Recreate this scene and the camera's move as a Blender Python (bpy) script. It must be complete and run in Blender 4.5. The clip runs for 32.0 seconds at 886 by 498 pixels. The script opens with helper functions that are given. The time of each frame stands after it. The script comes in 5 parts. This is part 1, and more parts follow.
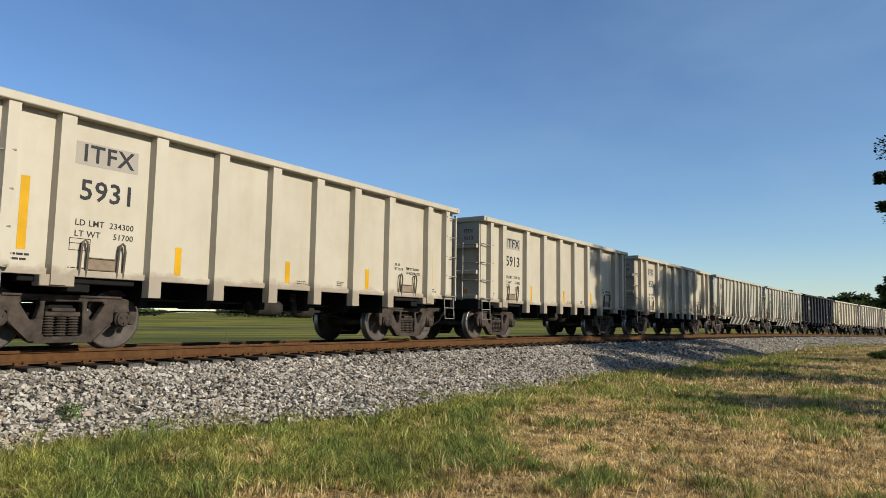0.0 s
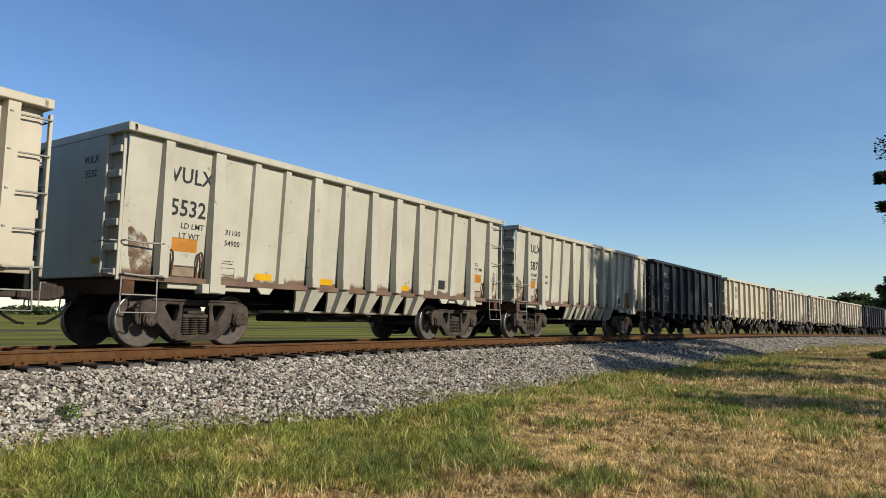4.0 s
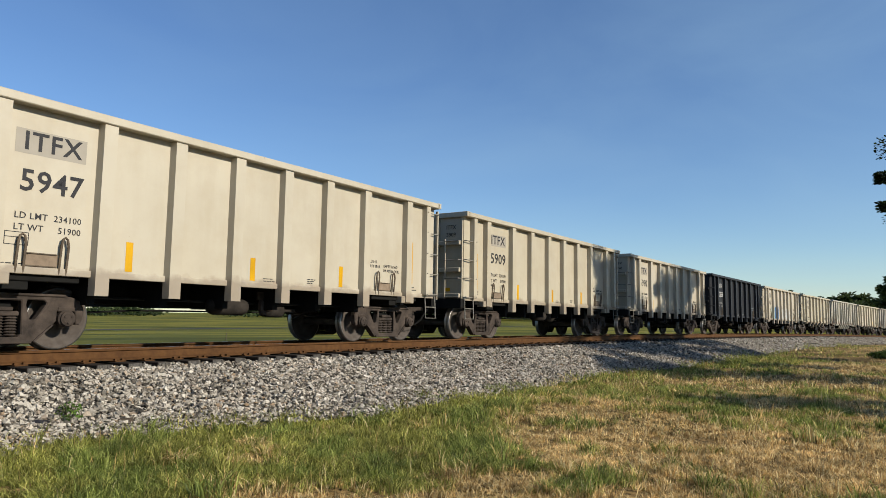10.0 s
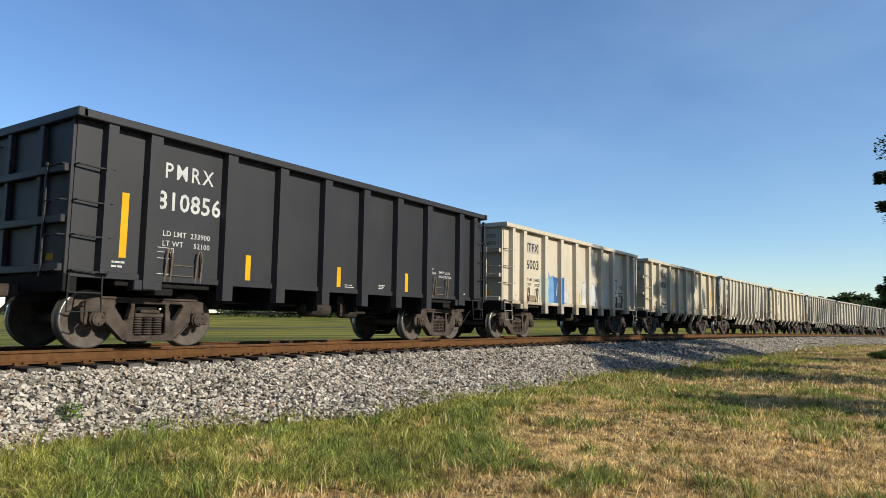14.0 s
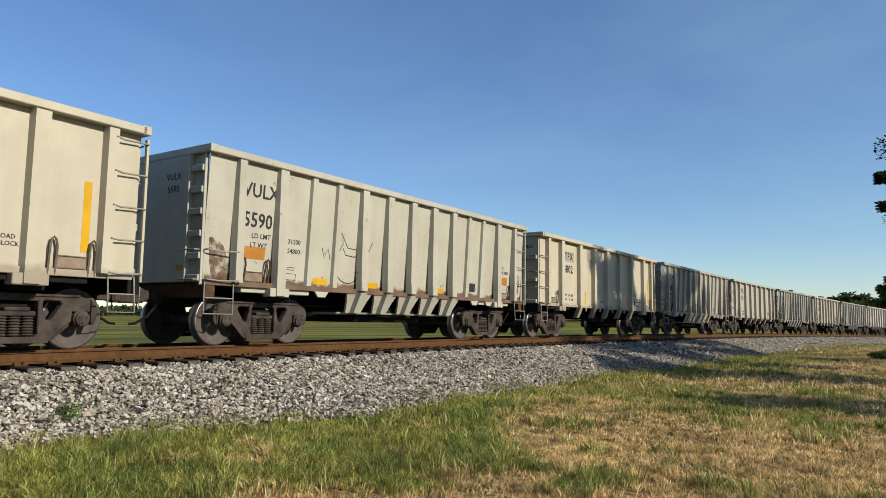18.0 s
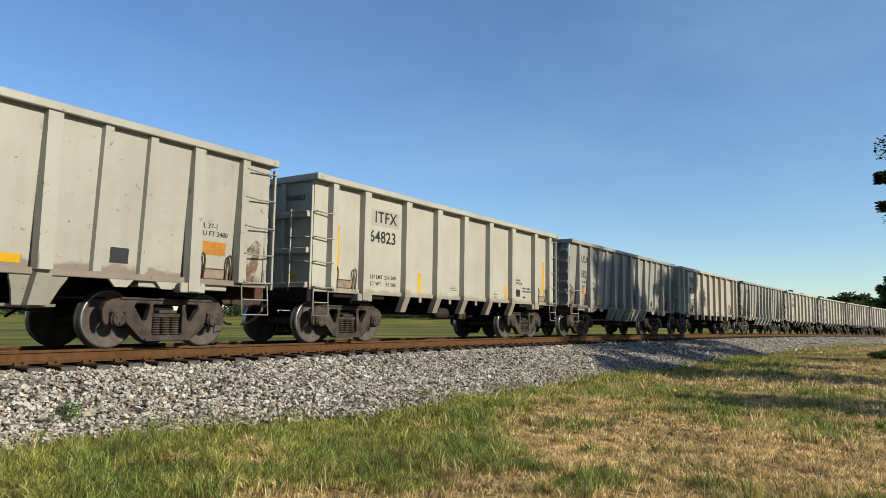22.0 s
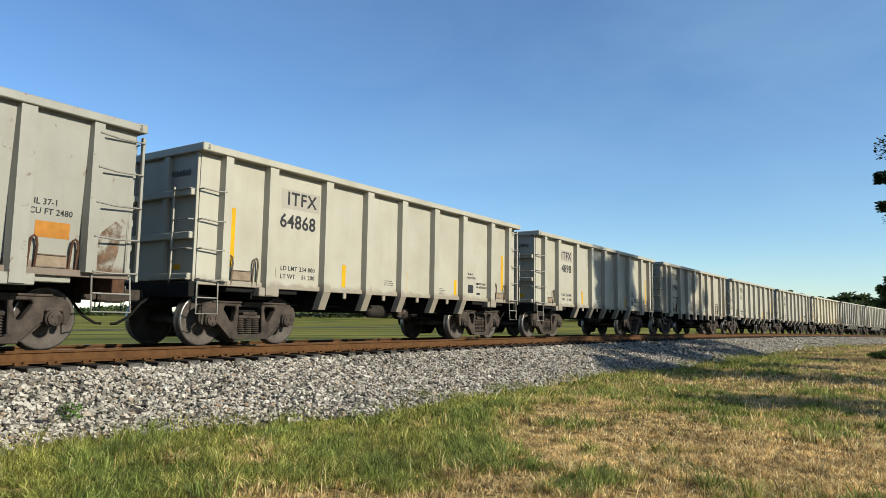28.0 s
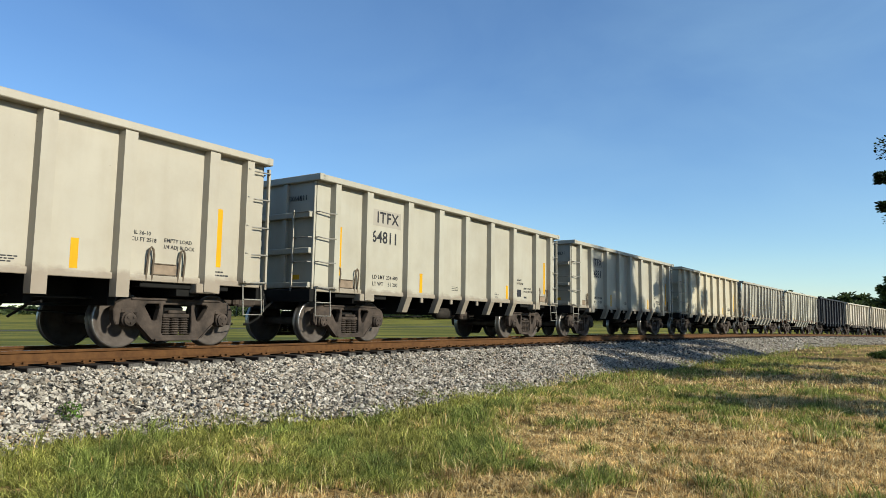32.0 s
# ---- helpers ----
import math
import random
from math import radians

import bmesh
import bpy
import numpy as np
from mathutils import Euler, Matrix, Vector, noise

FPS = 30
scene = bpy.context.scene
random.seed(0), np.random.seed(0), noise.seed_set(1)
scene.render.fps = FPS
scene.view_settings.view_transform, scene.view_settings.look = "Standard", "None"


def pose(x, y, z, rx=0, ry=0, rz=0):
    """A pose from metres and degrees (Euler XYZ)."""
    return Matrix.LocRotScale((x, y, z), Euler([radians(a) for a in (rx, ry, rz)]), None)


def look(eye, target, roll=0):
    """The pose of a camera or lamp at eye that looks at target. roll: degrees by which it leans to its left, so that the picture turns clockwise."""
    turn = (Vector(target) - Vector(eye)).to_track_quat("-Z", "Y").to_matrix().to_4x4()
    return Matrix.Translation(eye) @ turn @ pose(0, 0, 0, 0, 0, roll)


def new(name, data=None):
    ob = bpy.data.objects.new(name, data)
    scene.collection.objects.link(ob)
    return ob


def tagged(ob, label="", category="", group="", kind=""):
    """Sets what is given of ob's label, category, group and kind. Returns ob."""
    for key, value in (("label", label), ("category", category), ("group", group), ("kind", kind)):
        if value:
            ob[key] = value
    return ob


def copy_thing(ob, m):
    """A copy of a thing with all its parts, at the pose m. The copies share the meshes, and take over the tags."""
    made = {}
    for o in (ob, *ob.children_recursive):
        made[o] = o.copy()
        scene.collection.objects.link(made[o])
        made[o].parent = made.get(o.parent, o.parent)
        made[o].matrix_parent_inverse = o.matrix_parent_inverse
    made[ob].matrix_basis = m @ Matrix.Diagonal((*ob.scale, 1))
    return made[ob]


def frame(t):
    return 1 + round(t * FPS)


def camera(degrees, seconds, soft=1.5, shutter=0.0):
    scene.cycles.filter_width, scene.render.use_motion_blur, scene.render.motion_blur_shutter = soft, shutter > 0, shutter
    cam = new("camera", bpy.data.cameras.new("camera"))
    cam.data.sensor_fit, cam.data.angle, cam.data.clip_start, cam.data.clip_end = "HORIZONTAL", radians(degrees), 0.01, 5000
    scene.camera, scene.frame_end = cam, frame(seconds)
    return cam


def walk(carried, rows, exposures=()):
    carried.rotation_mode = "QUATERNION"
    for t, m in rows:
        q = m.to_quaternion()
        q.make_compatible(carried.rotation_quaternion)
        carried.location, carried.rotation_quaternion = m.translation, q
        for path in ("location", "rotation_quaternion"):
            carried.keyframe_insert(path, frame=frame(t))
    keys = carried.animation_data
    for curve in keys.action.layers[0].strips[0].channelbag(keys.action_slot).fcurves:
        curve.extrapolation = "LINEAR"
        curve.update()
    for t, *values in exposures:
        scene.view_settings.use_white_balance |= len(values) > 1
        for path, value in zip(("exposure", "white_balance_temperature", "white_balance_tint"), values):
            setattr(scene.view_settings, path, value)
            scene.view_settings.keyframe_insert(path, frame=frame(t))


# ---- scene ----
# The camera stands still on a tripod beside the line.
cam = camera(65.58, 32.0, soft=0.75)
EYE = (0.0, 0.0, 0.388)
TILT, LEAN = 5.466, 0.55
_tilt = radians(TILT)
HOLD = look(EYE, (0.0, math.cos(_tilt), EYE[2] + math.sin(_tilt)), LEAN)
walk(cam, [(0.0, HOLD), (32.0, HOLD)],
     exposures=[(0.0, 0.34, 6370, 8), (5.0, 0.38, 6370, 8), (6.0, 0.44, 6370, 8), (7.0, 0.58, 6370, 8), (8.0, 0.50, 6370, 8), (9.0, 0.36, 6370, 8), (13.0, 0.38, 6370, 8),
                (14.0, 0.60, 6370, 8), (14.5, 0.69, 6370, 8), (15.5, 0.53, 6370, 8), (16.5, 0.38, 6370, 8), (19.0, 0.41, 6370, 8), (24.0, 0.58, 6300, 4), (32.0, 0.62, 6230, 3)])

# ---------------------------------------------------------------- world and sun
SUN_ELEV, SUN_AZ = 26.0, 119.0          # azimuth: degrees clockwise from +Y
world = bpy.data.worlds.new("sky")
scene.world = world
world.use_nodes = True
wn = world.node_tree.nodes
sky = wn.new("ShaderNodeTexSky")
sky.sky_type = "NISHITA"
sky.sun_disc = False
sky.sun_elevation = radians(SUN_ELEV)
sky.sun_rotation = radians(SUN_AZ)
sky.air_density, sky.dust_density, sky.ozone_density = 1.0, 0.03, 4.0
wn["Background"].inputs[1].default_value = 0.102
rich = wn.new("ShaderNodeHueSaturation")
rich.inputs["Saturation"].default_value = 1.08
rich.inputs["Hue"].default_value = 0.507
world.node_tree.links.new(sky.outputs[0], rich.inputs["Color"])
# thin high cirrus
w_coord, w_map, w_noise, w_ramp, w_mix, w_axes, w_east, w_veil = (wn.new(k) for k in ("ShaderNodeTexCoord", "ShaderNodeMapping", "ShaderNodeTexNoise", "ShaderNodeValToRGB", "ShaderNodeMix", "ShaderNodeSeparateXYZ", "ShaderNodeMapRange", "ShaderNodeMath"))
w_map.inputs["Rotation"].default_value = (0.0, 0.5, 0.25)
w_map.inputs["Scale"].default_value = (2.2, 2.6, 6.0)
w_noise.inputs["Scale"].default_value, w_noise.inputs["Detail"].default_value = 1.3, 7.0
w_noise.inputs["Distortion"].default_value = 0.6
w_ramp.color_ramp.elements[0].position, w_ramp.color_ramp.elements[1].position = 0.25, 1.0
w_ramp.color_ramp.elements[1].color = (0.34, 0.34, 0.34, 1)
w_east.inputs[1].default_value, w_east.inputs[2].default_value, w_east.inputs[3].default_value, w_east.inputs[4].default_value = -0.5, 0.6, 0.35, 1.5
w_veil.operation = "MULTIPLY"
w_mix.data_type = "RGBA"
w_mix.inputs[7].default_value = (2.8, 4.2, 5.5, 1)
for a, b in ((w_coord.outputs["Generated"], w_map.inputs[0]), (w_map.outputs[0], w_noise.inputs["Vector"]), (w_noise.outputs["Fac"], w_ramp.inputs[0]),
             (w_coord.outputs["Generated"], w_axes.inputs[0]), (w_axes.outputs[0], w_east.inputs[0]), (w_ramp.outputs[0], w_veil.inputs[0]), (w_east.outputs[0], w_veil.inputs[1]), (w_veil.outputs[0], w_mix.inputs[0]), (rich.outputs[0], w_mix.inputs[6]), (w_mix.outputs[2], wn["Background"].inputs[0])):
    world.node_tree.links.new(a, b)
sun_data = bpy.data.lights.new("sun", "SUN")
sun_data.energy, sun_data.angle, sun_data.color = 5.0, radians(0.6), (1.0, 0.905, 0.76)
sun = new("sun", sun_data)
_az, _el = radians(SUN_AZ), radians(SUN_ELEV)
SUN_DIR = Vector((math.sin(_az) * math.cos(_el), math.cos(_az) * math.cos(_el), math.sin(_el)))
sun.matrix_world = look(SUN_DIR * 200, (0, 0, 0))

# ---------------------------------------------------------------- the plan of the line
# s runs along the track's centre line, lat towards the camera's side; z is the rail top.
X0, Y0, PSI, KAPPA = -19.0257, -9.8573, 1.035404, -0.0017135


def track_z(s):
    if s < 0:
        return -0.00577 * max(s, -30.0)
    if s < 140:
        return -0.00577 * s - 6.416e-5 * s * s
    return -2.065 - 1.2 * (1 - math.exp(-(s - 140) * 0.0198))


def place(s, lat=0.0, z=0.0):
    """World point from distance along the track, offset from it and height over its rail top."""
    h = PSI + KAPPA * s
    x = X0 + (math.sin(h) - math.sin(PSI)) / KAPPA
    y = Y0 - (math.cos(h) - math.cos(PSI)) / KAPPA
    return Vector((x + lat * math.sin(h), y - lat * math.cos(h), track_z(s) + z))


def heading(s):
    return math.degrees(PSI + KAPPA * s)


def dip(s):
    """Degrees by which the line falls at s, over the length of a car."""
    return math.degrees(math.atan2(track_z(s - 4.2) - track_z(s + 4.2), 8.4))


# how far the train has gone at each full second
GONE = [-0.08, 8.96, 18.01, 27.05, 36.11, 45.16, 54.22, 63.29, 72.33, 81.38, 90.42, 99.46, 108.5, 117.54, 126.61, 135.65, 144.65, 153.63, 162.61, 171.59, 180.55, 189.55, 198.55, 207.57, 216.57, 225.58, 234.56, 243.52, 252.5, 261.38, 270.27, 279.17, 288.08]


def gone(t):
    return float(np.interp(t, range(33), GONE))


# ---------------------------------------------------------------- materials
def material(name):
    m = bpy.data.materials.new(name)
    m.use_nodes = True
    return m, m.node_tree.nodes, m.node_tree.links, m.node_tree.nodes["Principled BSDF"]


def coords(n, l, scale=1.0, offset=(0, 0, 0), stretch=(1, 1, 1)):
    tc = n.new("ShaderNodeTexCoord")
    mp = n.new("ShaderNodeMapping")
    mp.inputs["Location"].default_value = offset
    mp.inputs["Scale"].default_value = [scale * k for k in stretch]
    l.new(tc.outputs["Object"], mp.inputs[0])
    return mp.outputs[0]


def noise_tex(n, l, vec, scale, detail=4.0, rough=0.55):
    t = n.new("ShaderNodeTexNoise")
    t.inputs["Scale"].default_value = scale
    t.inputs["Detail"].default_value = detail
    t.inputs["Roughness"].default_value = rough
    l.new(vec, t.inputs["Vector"])
    return t.outputs["Fac"]


def ramp(n, l, fac, stops):
    r = n.new("ShaderNodeValToRGB")
    els = r.color_ramp.elements
    while len(els) < len(stops):
        els.new(0.5)
    for e, (p, c) in zip(els, stops):
        e.position = p
        e.color = (*c, 1) if len(c) == 3 else c
    l.new(fac, r.inputs[0])
    return r.outputs[0]


def mix(n, l, fac, a, b, mode="MIX"):
    m = n.new("ShaderNodeMix")
    m.data_type, m.blend_type = "RGBA", mode
    for k, v in ((0, fac), (6, a), (7, b)):
        if isinstance(v, (int, float)):
            m.inputs[k].default_value = v
        elif isinstance(v, tuple):
            m.inputs[k].default_value = (*v, 1)
        else:
            l.new(v, m.inputs[k])
    return m.outputs[2]


def bump(n, l, b, height, strength=0.3, distance=0.02):
    k = n.new("ShaderNodeBump")
    k.inputs["Strength"].default_value = strength
    k.inputs["Distance"].default_value = distance
    l.new(height, k.inputs["Height"])
    l.new(k.outputs[0], b.inputs["Normal"])


def grey(v):
    return (v, v, v)


def car_paint(name, base, stain, rust=0.15, shift=0.0, low_rust=0.0, rough=0.5, gloss=0.4):
    """Weathered freight car paint: faint panels of fade, streaks that run down, rust flecks."""
    m, n, l, b = material(name)
    v = coords(n, l, 1.0, (shift * 7.3, shift * 1.7, shift * 3.1))
    vs = coords(n, l, 1.0, (shift * 5.1, 0, shift), (2.4, 2.4, 0.3))
    fade = ramp(n, l, noise_tex(n, l, v, 0.6, 3), [(0.3, tuple(k * 0.9 for k in base)), (0.7, base)])
    streak = ramp(n, l, noise_tex(n, l, vs, 1.2, 5, 0.6), [(0.46, grey(0)), (0.8, grey(1))])
    dirt = ramp(n, l, noise_tex(n, l, v, 1.1, 6, 0.65), [(0.42, grey(0)), (0.85, grey(1))])
    col = mix(n, l, 0.3, fade, mix(n, l, streak, fade, stain))
    col = mix(n, l, mix(n, l, 1.0, dirt, grey(0.55), "MULTIPLY"), col, stain)
    fleck = ramp(n, l, noise_tex(n, l, v, 6.0, 8, 0.7), [(0.72 - rust * 0.25, grey(0)), (0.76 - rust * 0.2, grey(1))])
    col = mix(n, l, mix(n, l, 1.0, fleck, grey(0.75), "MULTIPLY"), col, (0.096, 0.046, 0.026))
    if low_rust:
        sep = n.new("ShaderNodeSeparateXYZ")
        tc = n.new("ShaderNodeTexCoord")
        l.new(tc.outputs["Object"], sep.inputs[0])
        mr = n.new("ShaderNodeMapRange")
        mr.inputs[1].default_value, mr.inputs[2].default_value = (1.27, 1.21) if low_rust > 0.6 else (1.20, 1.10)
        add = n.new("ShaderNodeMath")
        add.operation = "MULTIPLY_ADD"
        l.new(noise_tex(n, l, v, 2.4, 5, 0.6), add.inputs[0])
        add.inputs[1].default_value = -0.42
        l.new(sep.outputs[2], add.inputs[2])
        sh = n.new("ShaderNodeMath")
        sh.operation = "ADD"
        sh.inputs[1].default_value = 0.21
        l.new(add.outputs[0], sh.inputs[0])
        l.new(sh.outputs[0], mr.inputs[0])
        wear = ramp(n, l, noise_tex(n, l, v, 3.0, 6, 0.65), [(0.3, (0.125, 0.074, 0.046)), (0.7, (0.070, 0.036, 0.020))])
        am = n.new("ShaderNodeMath")
        am.operation = "MULTIPLY"
        am.inputs[1].default_value = low_rust
        l.new(mr.outputs[0], am.inputs[0])
        col = mix(n, l, am.outputs[0], col, wear)
    l.new(col, b.inputs["Base Color"])
    b.inputs["Roughness"].default_value = rough
    b.inputs["Specular IOR Level"].default_value = gloss
    bump(n, l, b, noise_tex(n, l, v, 1.7, 4, 0.6), 0.18, 0.03)
    return m


def plain(name, base, rough=0.6, metal=0.0, vary=0.25, scale=8.0, relief=0.1, tint=None):
    m, n, l, b = material(name)
    v = coords(n, l)
    other = tint or tuple(k * (1 - vary) for k in base)
    col = ramp(n, l, noise_tex(n, l, v, scale, 6, 0.65), [(0.32, other), (0.68, base)])
    big = ramp(n, l, noise_tex(n, l, v, scale * 0.13, 3), [(0.3, grey(0.8)), (0.7, grey(1.08))])
    l.new(mix(n, l, 1.0, col, big, "MULTIPLY"), b.inputs["Base Color"])
    b.inputs["Roughness"].default_value, b.inputs["Metallic"].default_value = rough, metal
    b.inputs["Specular IOR Level"].default_value = 0.5 if rough < 0.5 else 0.2
    if relief:
        bump(n, l, b, noise_tex(n, l, v, scale * 2.5, 5, 0.65), relief, 0.02)
    return m


# Each kind's third tone also holds the dimmer late sun in its colour.
CREAM = [car_paint("cream_paint_" + k, c, st, r, i * 1.37, 0.45) for i, (k, c, st, r) in enumerate([
    ("clean", (0.405, 0.364, 0.284), (0.278, 0.228, 0.149), 0.05), ("faded", (0.393, 0.350, 0.264), (0.255, 0.204, 0.132), 0.1),
    ("dusty", (0.329, 0.297, 0.235), (0.208, 0.175, 0.125), 0.18), ("buttery", (0.410, 0.370, 0.273), (0.273, 0.218, 0.135), 0.08), ("buttery_worn", (0.386, 0.348, 0.258), (0.239, 0.196, 0.125), 0.14), ("buttery_dim_sun", (0.330, 0.309, 0.249), (0.213, 0.184, 0.133), 0.12)])]
PALES = [("light", (0.360, 0.340, 0.271), (0.216, 0.190, 0.140), 0.36), ("worn", (0.290, 0.273, 0.224), (0.171, 0.147, 0.109), 0.45), ("dull", (0.241, 0.231, 0.195), (0.144, 0.127, 0.099), 0.4)]
PALE = [car_paint("pale_grey_paint_" + k, c, st, r, 4 + i * 1.9) for i, (k, c, st, r) in enumerate(PALES)]
PALE_LOW = [car_paint("pale_grey_rusted_" + k, c, st, r, 4 + i * 1.9, (0.95, 0.62, 0.7)[i]) for i, (k, c, st, r) in enumerate(PALES)]
BLACK = [car_paint("black_paint", (0.0135, 0.0140, 0.0170), (0.026, 0.026, 0.026), 0.0, 9.0, 0.0, 0.55, 0.3)]
# set near black, so the shade beneath the cars is in the colour
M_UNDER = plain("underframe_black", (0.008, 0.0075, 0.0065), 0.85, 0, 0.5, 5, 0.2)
M_TRUCK = plain("truck_iron_dusty", (0.066, 0.050, 0.040), 0.85, 0.0, 0.45, 5, 0.4, (0.022, 0.017, 0.014))
# a darker tone of the truck iron, for reservoir and cylinder
M_GEAR = plain("brake_gear_dark", (0.034, 0.028, 0.023), 0.85, 0.0, 0.5, 6, 0.3, (0.012, 0.010, 0.008))
M_WHEEL = plain("wheel_steel_brown", (0.088, 0.074, 0.064), 0.75, 0.0, 0.35, 5, 0.15, (0.045, 0.035, 0.029))
M_TREAD = plain("wheel_tread_bright", (0.224, 0.213, 0.202), 0.35, 0.8, 0.2, 9, 0.05)
M_GRAB = plain("grab_iron_grey", (0.240, 0.224, 0.192), 0.6, 0.1, 0.3, 9, 0.1)
M_GRABK = plain("grab_iron_black", (0.019, 0.019, 0.019), 0.6, 0.1, 0.3, 9, 0.1)
M_YEL = plain("reflector_yellow", (0.480, 0.262, 0.001), 0.6, 0, 0.08, 12, 0.02)
M_ORG = plain("reflector_orange", (0.384, 0.160, 0.022), 0.55, 0, 0.25, 9, 0.02)
M_PLATE = plain("bracket_plate_tan", (0.245, 0.184, 0.130), 0.85, 0, 0.4, 5, 0.15)
M_INK = plain("lettering_black", (0.027, 0.027, 0.030), 0.6, 0, 0.4, 20, 0.0)
M_INKW = plain("lettering_white", (0.395, 0.395, 0.384), 0.6, 0, 0.15, 20, 0.0)
M_PATCH = plain("repaint_grey_patch", (0.300, 0.272, 0.225), 0.6, 0, 0.1, 4, 0.02)
M_RUST = plain("rust_patch", (0.091, 0.045, 0.024), 0.85, 0, 0.5, 7, 0.2)


def rust_smear():
    """Brown run-off with a ragged, broken edge."""
    m, n, l, b = material("rust_smear")
    v = coords(n, l)
    l.new(ramp(n, l, noise_tex(n, l, v, 5.0, 5, 0.6), [(0.35, (0.072, 0.036, 0.019)), (0.65, (0.158, 0.094, 0.054))]), b.inputs["Base Color"])
    l.new(ramp(n, l, noise_tex(n, l, v, 4.5, 7, 0.7), [(0.42, grey(0)), (0.58, grey(0.85))]), b.inputs["Alpha"])
    b.inputs["Roughness"].default_value = 0.9
    return m


M_SMEAR = rust_smear()
M_ORUST = plain("orange_rust", (0.200, 0.105, 0.045), 0.9, 0, 0.45, 3, 0.1)
M_STICK = plain("label_dark", (0.027, 0.027, 0.032), 0.5, 0, 0.3, 12, 0.0)
M_GRAF_BLUE = plain("spray_blue", (0.037, 0.102, 0.266), 0.5, 0, 0.3, 5, 0.0)
M_GRAF_SKY = plain("spray_light_blue", (0.144, 0.266, 0.395), 0.5, 0, 0.2, 4, 0.0, (0.085, 0.192, 0.351))
M_GRAF_TEAL = plain("spray_pale_teal", (0.224, 0.320, 0.293), 0.5, 0, 0.2, 4, 0.0, (0.330, 0.330, 0.277))
M_GRAF_INK = plain("spray_black", (0.032, 0.032, 0.037), 0.5, 0, 0.4, 6, 0.0)
M_RAILSIDE = plain("rail_rust", (0.098, 0.045, 0.014), 0.85, 0.0, 0.35, 9, 0.2, (0.056, 0.024, 0.008))
M_RAILTOP = plain("rail_worn_top", (0.192, 0.160, 0.133), 0.35, 0.7, 0.3, 4, 0.05)
M_TIE = plain("tie_creosote", (0.032, 0.024, 0.019), 0.9, 0, 0.5, 6, 0.4, (0.015, 0.012, 0.009))
M_TIEEND = plain("tie_end_grey", (0.117, 0.107, 0.096), 0.8, 0.1, 0.4, 14, 0.3)
M_BARK = plain("bark", (0.089, 0.067, 0.048), 0.9, 0, 0.5, 5, 0.6)


# ---------------------------------------------------------------- mesh helpers
def part(name, bm, mat, parent, label="", smooth=False):
    me = bpy.data.meshes.new(name)
    bmesh.ops.recalc_face_normals(bm, faces=bm.faces)
    bm.to_mesh(me)
    bm.free()
    for m in (mat if isinstance(mat, (list, tuple)) else [mat]):
        me.materials.append(m)
    if smooth:
        for p in me.polygons:
            p.use_smooth = True
    ob = new(name, me)
    ob.parent = parent
    if label:
        ob["label"] = label
    return ob


def box(bm, x0, x1, y0, y1, z0, z1, bevel=0.0):
    made = bmesh.ops.create_cube(bm, size=1.0)["verts"]
    for v in made:
        v.co = Vector(((x0 + x1) / 2 + v.co.x * (x1 - x0), (y0 + y1) / 2 + v.co.y * (y1 - y0), (z0 + z1) / 2 + v.co.z * (z1 - z0)))
    if bevel:
        edges = {e for v in made for e in v.link_edges}
        bmesh.ops.bevel(bm, geom=list(edges), offset=bevel, segments=1, affect="EDGES")
    return bm


def boxed(*a, **k):
    return box(bmesh.new(), *a, **k)


def prism(bm, outline, y0, y1):
    """Extrudes an outline in x and z from y0 to y1."""
    a = [bm.verts.new((x, y0, z)) for x, z in outline]
    b = [bm.verts.new((x, y1, z)) for x, z in outline]
    bm.faces.new(a)
    bm.faces.new(b[::-1])
    for i in range(len(a)):
        j = (i + 1) % len(a)
        bm.faces.new((a[i], b[i], b[j], a[j]))
    return bm


def hexa(bm, lower, upper):
    """A solid between two quads, four corners each."""
    a = [bm.verts.new(v) for v in lower]
    b = [bm.verts.new(v) for v in upper]
    bm.faces.new(a[::-1])
    bm.faces.new(b)
    for i in range(4):
        j = (i + 1) % 4
        bm.faces.new((a[i], a[j], b[j], b[i]))
    return bm


def rod(bm, points, r=0.011, sides=6):
    """A bent bar along points."""
    pts = [Vector(p) for p in points]
    rings = []
    for i, p in enumerate(pts):
        d = (pts[min(i + 1, len(pts) - 1)] - pts[max(i - 1, 0)]).normalized()
        u = d.cross(Vector((0.31, 0.52, 0.79))).normalized()
        w = d.cross(u)
        rings.append([bm.verts.new(p + r * (math.cos(k * math.tau / sides) * u + math.sin(k * math.tau / sides) * w)) for k in range(sides)])
    for a, b in zip(rings, rings[1:]):
        for k in range(sides):
            bm.faces.new((a[k], a[(k + 1) % sides], b[(k + 1) % sides], b[k]))
    bm.faces.new(rings[0][::-1])
    bm.faces.new(rings[-1])
    return bm


